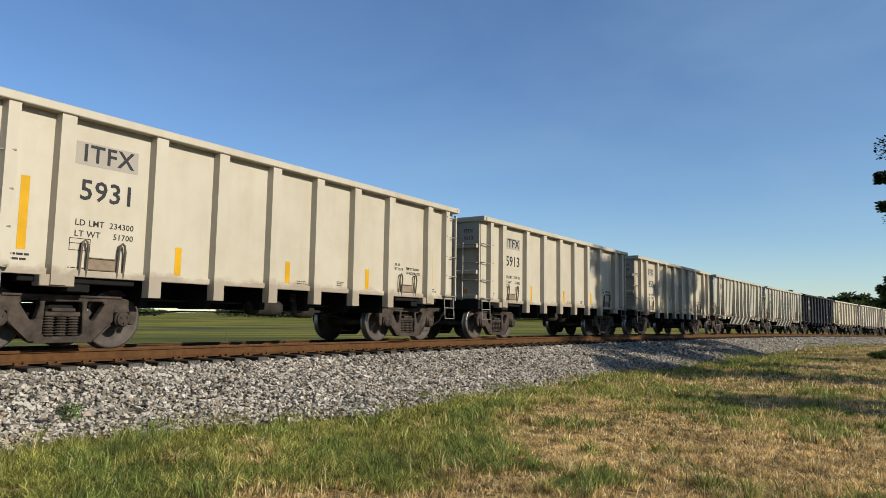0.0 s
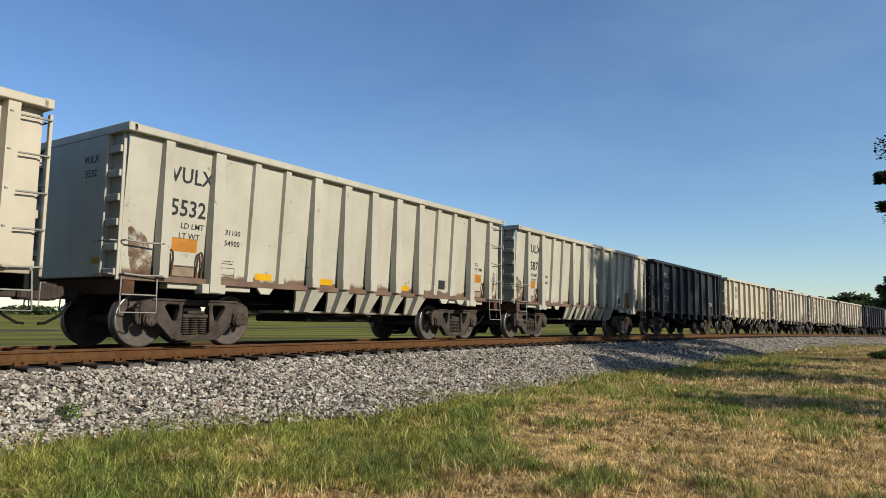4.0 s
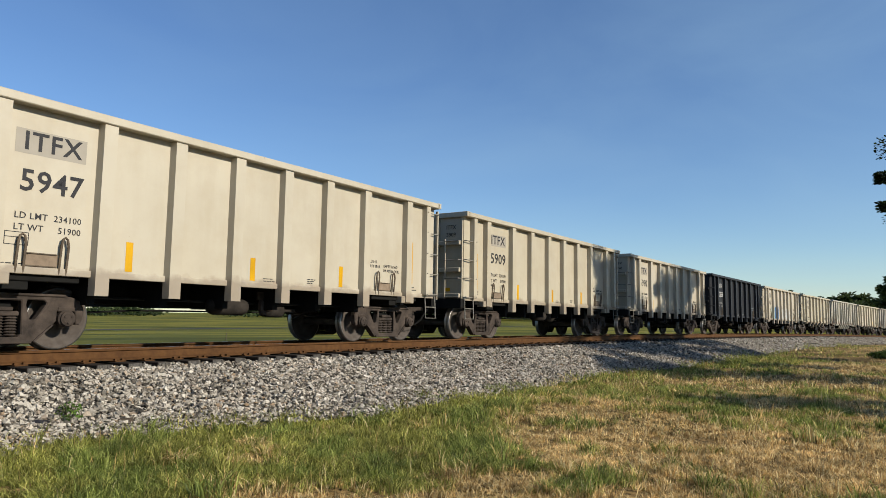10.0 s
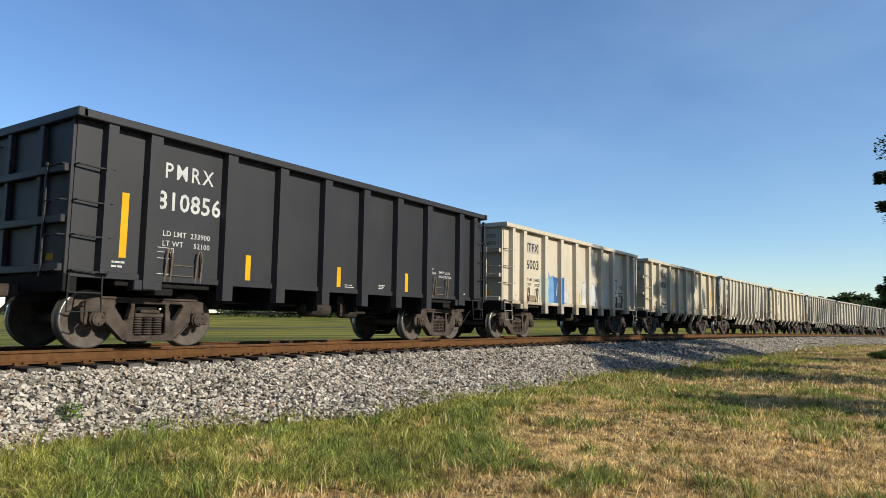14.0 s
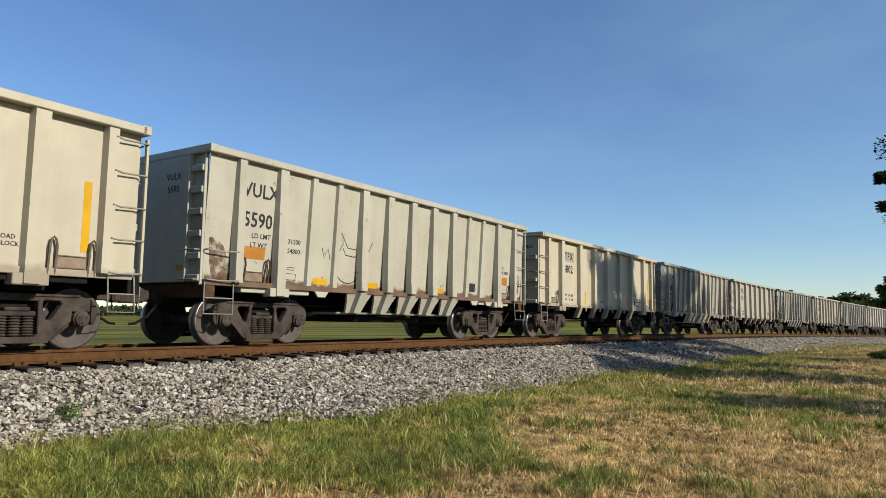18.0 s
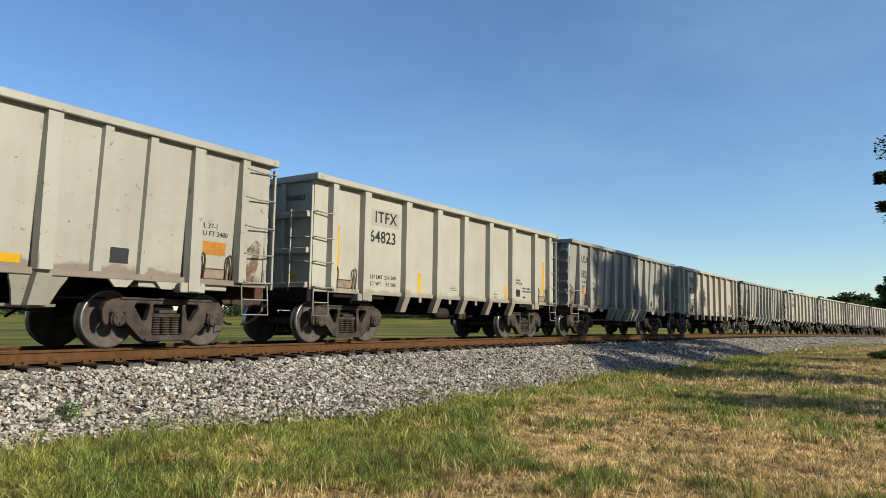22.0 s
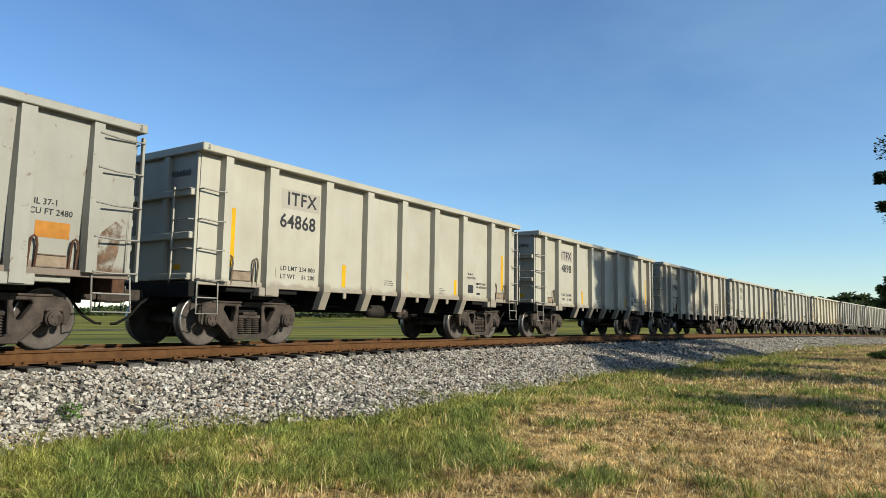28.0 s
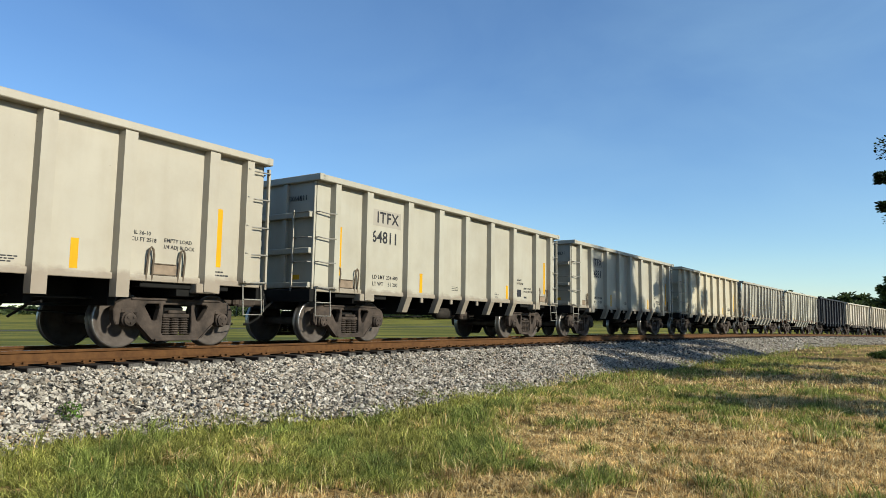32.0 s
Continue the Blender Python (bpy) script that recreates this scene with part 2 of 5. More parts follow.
def lathe(bm, profile, sides=32, centre=(0, 0, 0), axis="y", mats=None):
    """Turns (radius, along) points round an axis."""
    c = Vector(centre)
    rings = []
    for r, a in profile:
        ring = []
        for k in range(sides):
            u, w = r * math.cos(k * math.tau / sides), r * math.sin(k * math.tau / sides)
            ring.append(bm.verts.new(c + (Vector((u, a, w)) if axis == "y" else Vector((a, u, w)) if axis == "x" else Vector((u, w, a)))))
        rings.append(ring)
    for i, (p, q) in enumerate(zip(rings, rings[1:])):
        for k in range(sides):
            f = bm.faces.new((p[k], p[(k + 1) % sides], q[(k + 1) % sides], q[k]))
            if mats:
                f.material_index = mats[i]
    for ring, flip in ((rings[0], True), (rings[-1], False)):
        if abs((ring[0].co - ring[sides // 2].co).length) > 1e-5:
            bm.faces.new(ring[::-1] if flip else ring)
    return bm


FONT_CACHE = {}


def on_side(z):
    """Heights of the lettering are laid out on a slightly taller side."""
    return 1.082 + (z - 1.1) * 0.94


def lettering(name, text, size, x, z, y, mat, parent, align="CENTER", side="near", spacing=1.0, bold=0.0, squeeze=1.0):
    """Painted letters on a car's side (near) or on its leading end."""
    key = (text, size, align, spacing, bold, squeeze)
    if key not in FONT_CACHE:
        cu = bpy.data.curves.new("letters", "FONT")
        cu.body, cu.size, cu.align_x, cu.align_y = text, size, align, "CENTER"
        cu.space_character, cu.resolution_u, cu.offset, cu.extrude = spacing, 2, bold, 0.0015
        ob = bpy.data.objects.new("letters", cu)
        me = bpy.data.meshes.new_from_object(ob)
        me.transform(Matrix.Diagonal((squeeze, 1, 1, 1)))
        bpy.data.objects.remove(ob)
        bpy.data.curves.remove(cu)
        me.materials.clear()
        me.materials.append(mat)
        FONT_CACHE[key] = me
    me = FONT_CACHE[key]
    if me.materials[0] != mat:
        me = me.copy()
        me.materials[0] = mat
    z = on_side(z)
    ob = new(name, me)
    ob.parent = parent
    ob.matrix_local = pose(x, y, z, 90, 0, 0) if side == "near" else pose(x, y, z, 90, 0, -90)
    return ob


def mesh_arrays(name, verts, faces, mats, parent=None, index=None):
    me = bpy.data.meshes.new(name)
    verts = np.asarray(verts, np.float32)
    faces = np.asarray(faces, np.int32)
    k = faces.shape[1]
    me.vertices.add(len(verts))
    me.vertices.foreach_set("co", verts.ravel())
    me.loops.add(faces.size)
    me.loops.foreach_set("vertex_index", faces.ravel())
    me.polygons.add(len(faces))
    me.polygons.foreach_set("loop_start", np.arange(0, faces.size, k, dtype=np.int32))
    me.polygons.foreach_set("loop_total", np.full(len(faces), k, np.int32))
    for m in mats:
        me.materials.append(m)
    me.polygons.foreach_set("use_smooth", np.zeros(len(faces), bool))
    if index is not None:
        me.polygons.foreach_set("material_index", np.asarray(index, np.int32))
    me.update(calc_edges=True)
    ob = new(name, me)
    ob.parent = parent
    return ob


# ---------------------------------------------------------------- ground, ballast and track
def toe(s):
    """Offset at which the ballast ends and the grass begins."""
    return float(np.interp(s, [21, 23.4, 24.4, 25.5, 26.6, 33, 39.3, 43, 50.5, 60, 75, 100, 160], [2.9, 2.7, 3.0, 3.4, 4.0, 4.0, 3.7, 4.5, 4.65, 4.2, 3.4, 3.6, 4.0]))


def ground_drop(s, lat):
    """Height of the soil below the rail top."""
    a = abs(lat)
    if lat >= 0:
        t = toe(s)
        return float(np.interp(a, [0, 1.5, 1.9, t, t + 1.5], [-0.40, -0.40, -0.46, -0.95, -0.95]))
    return float(np.interp(a, [0, 1.5, 1.9, 3.2, 5], [-0.40, -0.40, -0.46, -0.85, -0.95]))


def grass_material():
    m, n, l, b = material("meadow_soil")
    v = coords(n, l)
    patch = noise_tex(n, l, v, 0.35, 5, 0.6)
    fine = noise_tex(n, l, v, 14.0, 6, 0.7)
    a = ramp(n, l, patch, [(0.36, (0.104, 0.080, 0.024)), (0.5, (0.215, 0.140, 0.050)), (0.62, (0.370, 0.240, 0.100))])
    # near-black flecks paint the shade between grass blades into the soil
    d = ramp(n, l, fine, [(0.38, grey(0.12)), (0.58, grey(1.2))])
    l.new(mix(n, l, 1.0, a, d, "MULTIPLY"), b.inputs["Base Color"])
    b.inputs["Roughness"].default_value, b.inputs["Specular IOR Level"].default_value = 0.95, 0.1
    bump(n, l, b, fine, 0.8, 0.05)
    return m


def field_material():
    m, n, l, b = material("field_grass")
    v = coords(n, l)
    vs = coords(n, l, 1.0, (0, 0, 0), (0.03, 0.12, 1))
    a = ramp(n, l, noise_tex(n, l, vs, 1.0, 5, 0.6), [(0.40, (0.060, 0.066, 0.008)), (0.5, (0.128, 0.126, 0.015)), (0.6, (0.210, 0.182, 0.026))])
    d = ramp(n, l, noise_tex(n, l, v, 2.0, 6, 0.7), [(0.3, grey(0.75)), (0.7, grey(1.1))])
    l.new(mix(n, l, 1.0, a, d, "MULTIPLY"), b.inputs["Base Color"])
    b.inputs["Roughness"].default_value, b.inputs["Specular IOR Level"].default_value = 0.95, 0.1
    return m


def ballast_material(name, island=False):
    m, n, l, b = material(name)
    v = coords(n, l)
    if island:
        g = n.new("ShaderNodeNewGeometry")
        col = ramp(n, l, g.outputs["Random Per Island"], [(0.0, (0.042, 0.037, 0.031)), (0.18, (0.160, 0.140, 0.115)), (0.5, (0.340, 0.305, 0.255)), (0.85, (0.490, 0.450, 0.385)), (1.0, (0.260, 0.180, 0.110))])
        tone = ramp(n, l, noise_tex(n, l, v, 24.0, 5, 0.7), [(0.3, grey(0.7)), (0.7, grey(1.15))])
    else:
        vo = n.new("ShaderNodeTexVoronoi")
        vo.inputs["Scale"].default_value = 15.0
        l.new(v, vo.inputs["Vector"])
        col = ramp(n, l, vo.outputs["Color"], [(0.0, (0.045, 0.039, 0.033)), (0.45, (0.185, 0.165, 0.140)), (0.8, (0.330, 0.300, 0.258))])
        # cells darken towards their rims: shade between the stones, put into the colour
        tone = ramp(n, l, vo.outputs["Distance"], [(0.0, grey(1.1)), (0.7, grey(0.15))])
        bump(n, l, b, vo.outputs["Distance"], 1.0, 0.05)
    big = ramp(n, l, noise_tex(n, l, v, 0.7, 4), [(0.3, grey(0.82)), (0.7, grey(1.06))])
    l.new(mix(n, l, 1.0, mix(n, l, 1.0, col, tone, "MULTIPLY"), big, "MULTIPLY"), b.inputs["Base Color"])
    b.inputs["Roughness"].default_value, b.inputs["Specular IOR Level"].default_value = 0.9, 0.15
    return m


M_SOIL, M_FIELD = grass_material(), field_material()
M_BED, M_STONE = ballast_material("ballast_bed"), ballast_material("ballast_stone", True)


def ground_z(s, la):
    near = track_z(s) + ground_drop(s, la) - 0.02
    if la < 0:
        field, w = float(np.interp(-la, [10, 60, 115, 130, 180, 300, 450], [-1.15, -2.1, -3.15, -3.2, -3.2, -2.0, -1.0])), (-la - 6) / 34
    else:
        field, w = -1.15, (la - 14) / 50
    w = min(1.0, max(0.0, w))
    return near * (1 - w) + field * w


def make_ground():
    ss = [-880, -600, -400, -250, -150, -90, -60, -40, -25, -15, -8, 0, 5] + [float(k) for k in range(8, 78, 1)] + list(range(80, 150, 4)) + [160, 180, 210, 250, 300, 400, 550, 800, 1100, 1500]
    lats = [-3600, -2200, -1300, -800, -450, -380, -300, -240, -200, -180, -160, -140, -130, -122, -115, -100, -82, -70, -60, -50, -30, -20, -14, -10, -7, -5, -4, -3.2, -2.5, -1.9, -1.5, 0, 1.5, 1.9, 2.4, 3, 3.6, 4.2, 4.8, 5.4, 6, 7, 8, 9, 10, 11, 12, 13.5, 15, 18, 22, 28, 36, 50, 80, 130, 220, 350, 480, 560]
    verts, faces, idx = [], [], []
    for s in ss:
        for la in lats:
            p = place(s, la)
            p.z = ground_z(s, la)
            if 3.5 < la < 30:
                p.z += 0.07 * (noise.noise(Vector((p.x * 0.35, p.y * 0.35, 3))))
            verts.append(p)
    w = len(lats)
    for i in range(len(ss) - 1):
        for j in range(w - 1):
            faces.append((i * w + j, i * w + j + 1, (i + 1) * w + j + 1, (i + 1) * w + j))
            idx.append(1 if lats[j + 1] <= -4 else 0)
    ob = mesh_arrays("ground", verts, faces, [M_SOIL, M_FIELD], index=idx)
    for p in ob.data.polygons:
        p.use_smooth = True
    return tagged(ob, "rough meadow ground of green and straw-dry grass", "ground", kind="structure")


def make_bed():
    """The sloping bed of crushed stone under the track."""
    verts, faces = [], []
    ss = [-285 + 5 * k for k in range(56)] + [float(k) for k in range(-5, 95, 1)] + list(range(95, 490, 5))
    n = 11
    for s in ss:
        t = toe(s)
        row = [(-3.4, -0.95), (-1.95, -0.35), (-1.45, -0.30), (0.0, -0.30), (0.9, -0.31), (1.32, -0.325), (1.75, -0.375), (1.75 + (t - 1.75) * 0.33, -0.52), (1.75 + (t - 1.75) * 0.66, -0.72), (t + 0.1, -0.93), (t + 0.5, -1.1)]
        for la, z in row:
            p = place(s, la, z)
            p.z += 0.02 * noise.noise(p * 1.3)
            verts.append(p)
    for i in range(len(ss) - 1):
        for j in range(n - 1):
            faces.append((i * n + j, i * n + j + 1, (i + 1) * n + j + 1, (i + 1) * n + j))
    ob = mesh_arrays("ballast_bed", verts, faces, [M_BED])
    return tagged(ob, "sloping bed of grey crushed stone under the track", "ballast", kind="structure")


def bed_z(s, la):
    t = toe(s)
    return float(np.interp(la, [0.9, 1.32, 1.75, 1.75 + (t - 1.75) * 0.33, 1.75 + (t - 1.75) * 0.66, t + 0.1, t + 0.5], [-0.31, -0.325, -0.375, -0.52, -0.72, -0.93, -0.96]))


rng = np.random.default_rng(5)
CUBE_V = np.array([(x, y, z) for x in (-1, 1) for y in (-1, 1) for z in (-1, 1)], float) * 0.62
CUBE_F = np.array([(0, 1, 3), (0, 3, 2), (4, 6, 7), (4, 7, 5), (0, 4, 5), (0, 5, 1), (2, 3, 7), (2, 7, 6), (0, 2, 6), (0, 6, 4), (1, 5, 7), (1, 7, 3)])


def rotations(count):
    q = rng.normal(size=(count, 4))
    q /= np.linalg.norm(q, axis=1)[:, None]
    w, x, y, z = q.T
    return np.stack([1 - 2 * (y * y + z * z), 2 * (x * y - z * w), 2 * (x * z + y * w),
                     2 * (x * y + z * w), 1 - 2 * (x * x + z * z), 2 * (y * z - x * w),
                     2 * (x * z - y * w), 2 * (y * z + x * w), 1 - 2 * (x * x + y * y)], 1).reshape(-1, 3, 3)


def make_stones():
    """Loose crushed stones on the near slope, in three zones that thin out with distance."""
    pts, sizes = [], []
    for s0, s1, per, lo, hi in ((19.0, 30, 900, 0.020, 0.043), (30, 45, 600, 0.022, 0.045), (45, 75, 200, 0.032, 0.06), (75, 125, 75, 0.045, 0.085)):
        count = int((s1 - s0) * 3.6 * per)
        for s, u, k in zip(rng.uniform(s0, s1, count), rng.uniform(0, 1, count), rng.uniform(0, 1, count)):
            t = toe(s)
            la = 0.9 + u * (t + 0.55 - 0.9)
            if la > t and rng.uniform() < (la - t) / 0.5:
                continue
            p = place(s, la, bed_z(s, la))
            pts.append((p.x, p.y, p.z - 0.004 + (0.07 if la > 1.5 else 0.055) * rng.uniform() ** 1.3))
            sizes.append(lo + (hi - lo) * k * k)
    # a few on the far shoulder and between the rails
    for s, la, k in zip(rng.uniform(17, 58, 5000), rng.uniform(-2.2, 0.9, 5000), rng.uniform(0, 1, 5000)):
        p = place(s, la, -0.305 if la > -1.5 else -0.35)
        pts.append((p.x, p.y, p.z + 0.01))
        sizes.append(0.025 + 0.025 * k)
    n = len(pts)
    v = (CUBE_V[None] + rng.uniform(-0.42, 0.42, (n, 8, 3))) * rng.uniform(0.5, 1.4, (n, 1, 3))
    v = np.einsum("nij,nkj->nki", rotations(n), v) * np.array(sizes)[:, None, None]
    v[:, :, 2] *= 0.8
    v += np.array(pts)[:, None, :]
    f = CUBE_F[None] + (np.arange(n) * 8)[:, None, None]
    ob = mesh_arrays("ballast_stones", v.reshape(-1, 3), f.reshape(-1, 3), [M_STONE])
    return tagged(ob, "loose grey and tan crushed stones on the track shoulder", "gravel", kind="stuff")


def make_track():
    track = tagged(new("railway_track"), "rusty single railway track on dark wooden ties", "railway track", kind="structure")
    prof = [(-0.075, -0.189), (0.075, -0.189), (0.075, -0.176), (0.012, -0.149), (0.011, -0.050), (0.036, -0.037), (0.037, -0.009), (0.028, 0.0), (-0.028, 0.0), (-0.037, -0.009), (-0.036, -0.037), (-0.011, -0.050), (-0.012, -0.149), (-0.075, -0.176)]
    ss = [-290 + 6 * k for k in range(49)] + list(range(3, 132, 3)) + [132 + 6 * k for k in range(60)]
    for sgn in (1, -1):
        verts, faces, idx = [], [], []
        k = len(prof)
        for s in ss:
            for a, z in prof:
                verts.append(place(s, sgn * 0.753 + a, z))
        for i in range(len(ss) - 1):
            for j in range(k):
                faces.append((i * k + j, i * k + (j + 1) % k, (i + 1) * k + (j + 1) % k, (i + 1) * k + j))
                idx.append(1 if j == 7 else 0)
        mesh_arrays("rail", verts, faces, [M_RAILSIDE, M_RAILTOP], track, idx)
    tie_me = None
    s = 14.0
    for i in range(290):
        if tie_me is None:
            ob = part("tie", boxed(-0.115, 0.115, -1.30, 1.30, -0.38, -0.205, 0.012), M_TIE, track)
            tie_me = ob.data
            plate = bmesh.new()
            for sg in (1, -1):
                box(plate, -0.09, 0.09, sg * 0.753 - 0.17, sg * 0.753 + 0.17, -0.206, -0.187, 0.004)
                for a, bb in ((-0.06, 0.11), (0.06, 0.11), (-0.06, -0.11), (0.06, -0.11)):
                    box(plate, a - 0.016, a + 0.016, sg * 0.753 + bb - 0.02, sg * 0.753 + bb + 0.02, -0.190, -0.158)
            pl = part("tie_plate", plate, M_RAILSIDE, ob, "rusty steel tie plates with spikes")
            plate_me = pl.data
            anchor = bmesh.new()
            box(anchor, -0.155, -0.12, 0.753 + 0.04, 0.753 + 0.1, -0.22, -0.165, 0.006)
            box(anchor, 0.12, 0.155, 0.753 + 0.04, 0.753 + 0.1, -0.22, -0.165, 0.006)
            an = part("rail_anchor", anchor, M_RAILSIDE, ob)
            anchor_me = an.data
            cap = boxed(-0.112, 0.112, -1.306, -1.299, -0.375, -0.212)
            for k in range(9):
                box(cap, -0.106 + k * 0.025, -0.094 + k * 0.025, -1.312, -1.305, -0.37, -0.217)
            cap_me = part("end_plate", cap, M_TIEEND, ob, "grey ribbed nail plate").data
        else:
            ob = new("tie", tie_me)
            ob.parent = track
            if i < 46:
                new("end_plate", cap_me).parent = ob
            if i < 130:
                new("tie_plate", plate_me).parent = ob
        q = place(s)
        ob.matrix_local = Matrix.Translation(q + Vector((0, 0, rng.uniform(-0.012, 0.004)))) @ pose(0, 0, 0, 0, rng.uniform(-1, 1), heading(s) + rng.uniform(-1.5, 1.5))
        s += 0.5 + rng.uniform(-0.03, 0.03)
    return track


M_ROAD = plain("asphalt_road", (0.056, 0.053, 0.050), 0.9, 0, 0.3, 3, 0.2)
ROAD_LAT = -122.0


def make_road():
    verts, faces = [], []
    ss = list(range(-300, 640, 10))
    for s in ss:
        for la in (ROAD_LAT - 3.8, ROAD_LAT, ROAD_LAT + 3.8):
            p = place(s, la)
            p.z = ground_z(s, la) + 0.05
            verts.append(p)
    for i in range(len(ss) - 1):
        for j in range(2):
            faces.append((i * 3 + j, i * 3 + j + 1, i * 3 + j + 4, i * 3 + j + 3))
    ob = mesh_arrays("road", verts, faces, [M_ROAD])
    return tagged(ob, "dark asphalt country road across the field", "road", kind="structure")


# ---------------------------------------------------------------- freight cars
# Car space: x along the car, towards its trailing end; the camera's side is -y; z from the rail top.
HALF, SIDE, POST_OUT, RIM_OUT, SILL = 5.66, 1.36, 1.50, 1.535, 1.10
TOPS = {"straight": 3.45, "black": 3.47, "bent": 3.435, "hopper": 3.45}
TRUCK_X, AXLE, WHEEL_R = 4.2, 0.889, 0.457
POSTS = {"straight": [(-5.26, "end"), (-4.54, "bolster"), (-3.06, "foot"), (-1.85, "foot"), (-0.63, "foot"), (0.54, "foot"), (1.70, "foot"), (2.91, "foot"), (4.47, "bolster"), (5.26, "end")],
         "black": [(-5.26, "end"), (-4.54, "bolster"), (-3.05, "foot"), (-1.83, "foot"), (-0.61, "foot"), (0.61, "foot"), (1.83, "foot"), (3.05, "foot"), (4.54, "bolster"), (5.26, "end")],
         "bent": [(-5.17, "end"), (-4.14, "bolster"), (-2.63, "bent"), (-1.32, "bent"), (-0.06, "bent"), (1.29, "bent"), (2.63, "bent"), (4.14, "bolster"), (5.17, "end")],
         "hopper": [(-5.19, "end"), (-4.2, "bolster"), (-3.35, "thin"), (-2.6, "thin"), (-1.8, "gusset"), (-0.9, "gusset"), (0.0, "gusset"), (0.9, "gusset"), (1.8, "gusset"), (2.6, "thin"), (3.35, "thin"), (4.2, "bolster"), (5.19, "end")]}


M_LOOP = plain("bracket_iron", (0.130, 0.100, 0.070), 0.8, 0, 0.4, 8, 0.2)


def lean_in(ob, sg=-1):
    """Turns a part of the hopper-bottomed car's side about its top edge, so that its foot stands 12 cm further in than its head."""
    hinge = Matrix.Translation((0, sg * SIDE, TOPS["hopper"]))
    ob.matrix_basis = Matrix.Translation((0, sg * 0.055, 0)) @ hinge @ Matrix.Rotation(radians(-3.0 * sg), 4, "X") @ hinge.inverted() @ ob.matrix_basis
    return ob


def side_post(kind, x, sg, TOP):
    bm = bmesh.new()
    wide, out = (0.125, POST_OUT) if kind != "thin" else (0.085, SIDE + 0.075)
    if kind == "end":
        wide = 0.10
    low = {"end": 1.12, "thin": 1.14, "bolster": 0.92, "foot": 0.79, "bent": 1.05, "gusset": 1.12}[kind]
    c = 0.02
    outline = [(-wide, SIDE - 0.005), (-wide + c, out), (wide - c, out), (wide, SIDE - 0.005)]
    lo = [(x + a, sg * y, low) for a, y in outline]
    hi = [(x + a, sg * y, TOP - 0.10) for a, y in outline]
    hexa(bm, lo, hi)
    if kind == "bent":
        end = [(x + a * 0.94, sg * (y - 0.15), 0.69) for a, y in outline]
        hexa(bm, end, [(px, py, 1.05) for px, py, _ in lo])
    if kind == "bolster":
        box(bm, x - 0.24, x + 0.24, *sorted((sg * (SIDE - 0.1), sg * (SIDE + 0.115))), 0.90, 1.06, 0.012)
    return bm


def skirt_gusset(x, sg):
    """The flared plate below the sill, with the post's foot bent in along it."""
    bm = bmesh.new()
    rings = []
    for w, z, back in ((0.405, 1.075, 0.0), (0.375, 0.99, 0.04), (0.315, 0.86, 0.10), (0.245, 0.64, 0.20)):
        y0, y1, y2 = SIDE - 0.03 - back, SIDE + 0.02 - back, POST_OUT - back
        rings.append([bm.verts.new((x + px, sg * py, z)) for px, py in ((-w, y0), (-w, y1), (-0.125, y1), (-0.105, y2), (0.105, y2), (0.125, y1), (w, y1), (w, y0))])
    for p, q in zip(rings, rings[1:]):
        for k in range(8):
            bm.faces.new((p[k], p[(k + 1) % 8], q[(k + 1) % 8], q[k]))
    for ring in (rings[0], rings[-1]):
        bm.faces.new((ring[0], ring[1], ring[6], ring[7]))
        bm.faces.new((ring[2], ring[3], ring[4], ring[5]))
    return bm


FRAME_EDGE = [(0.55, 0.80), (0.82, 0.79), (1.0, 0.755), (1.10, 0.70), (1.145, 0.60), (1.13, 0.45), (1.09, 0.37), (1.03, 0.37), (1.02, 0.56), (0.76, 0.56), (0.755, 0.42), (0.70, 0.36), (0.47, 0.14), (0.40, 0.11)]
FRAME_HOLE = [(0.345, 0.71), (0.57, 0.71), (0.61, 0.665), (0.47, 0.45), (0.425, 0.42), (0.385, 0.45), (0.335, 0.64)]


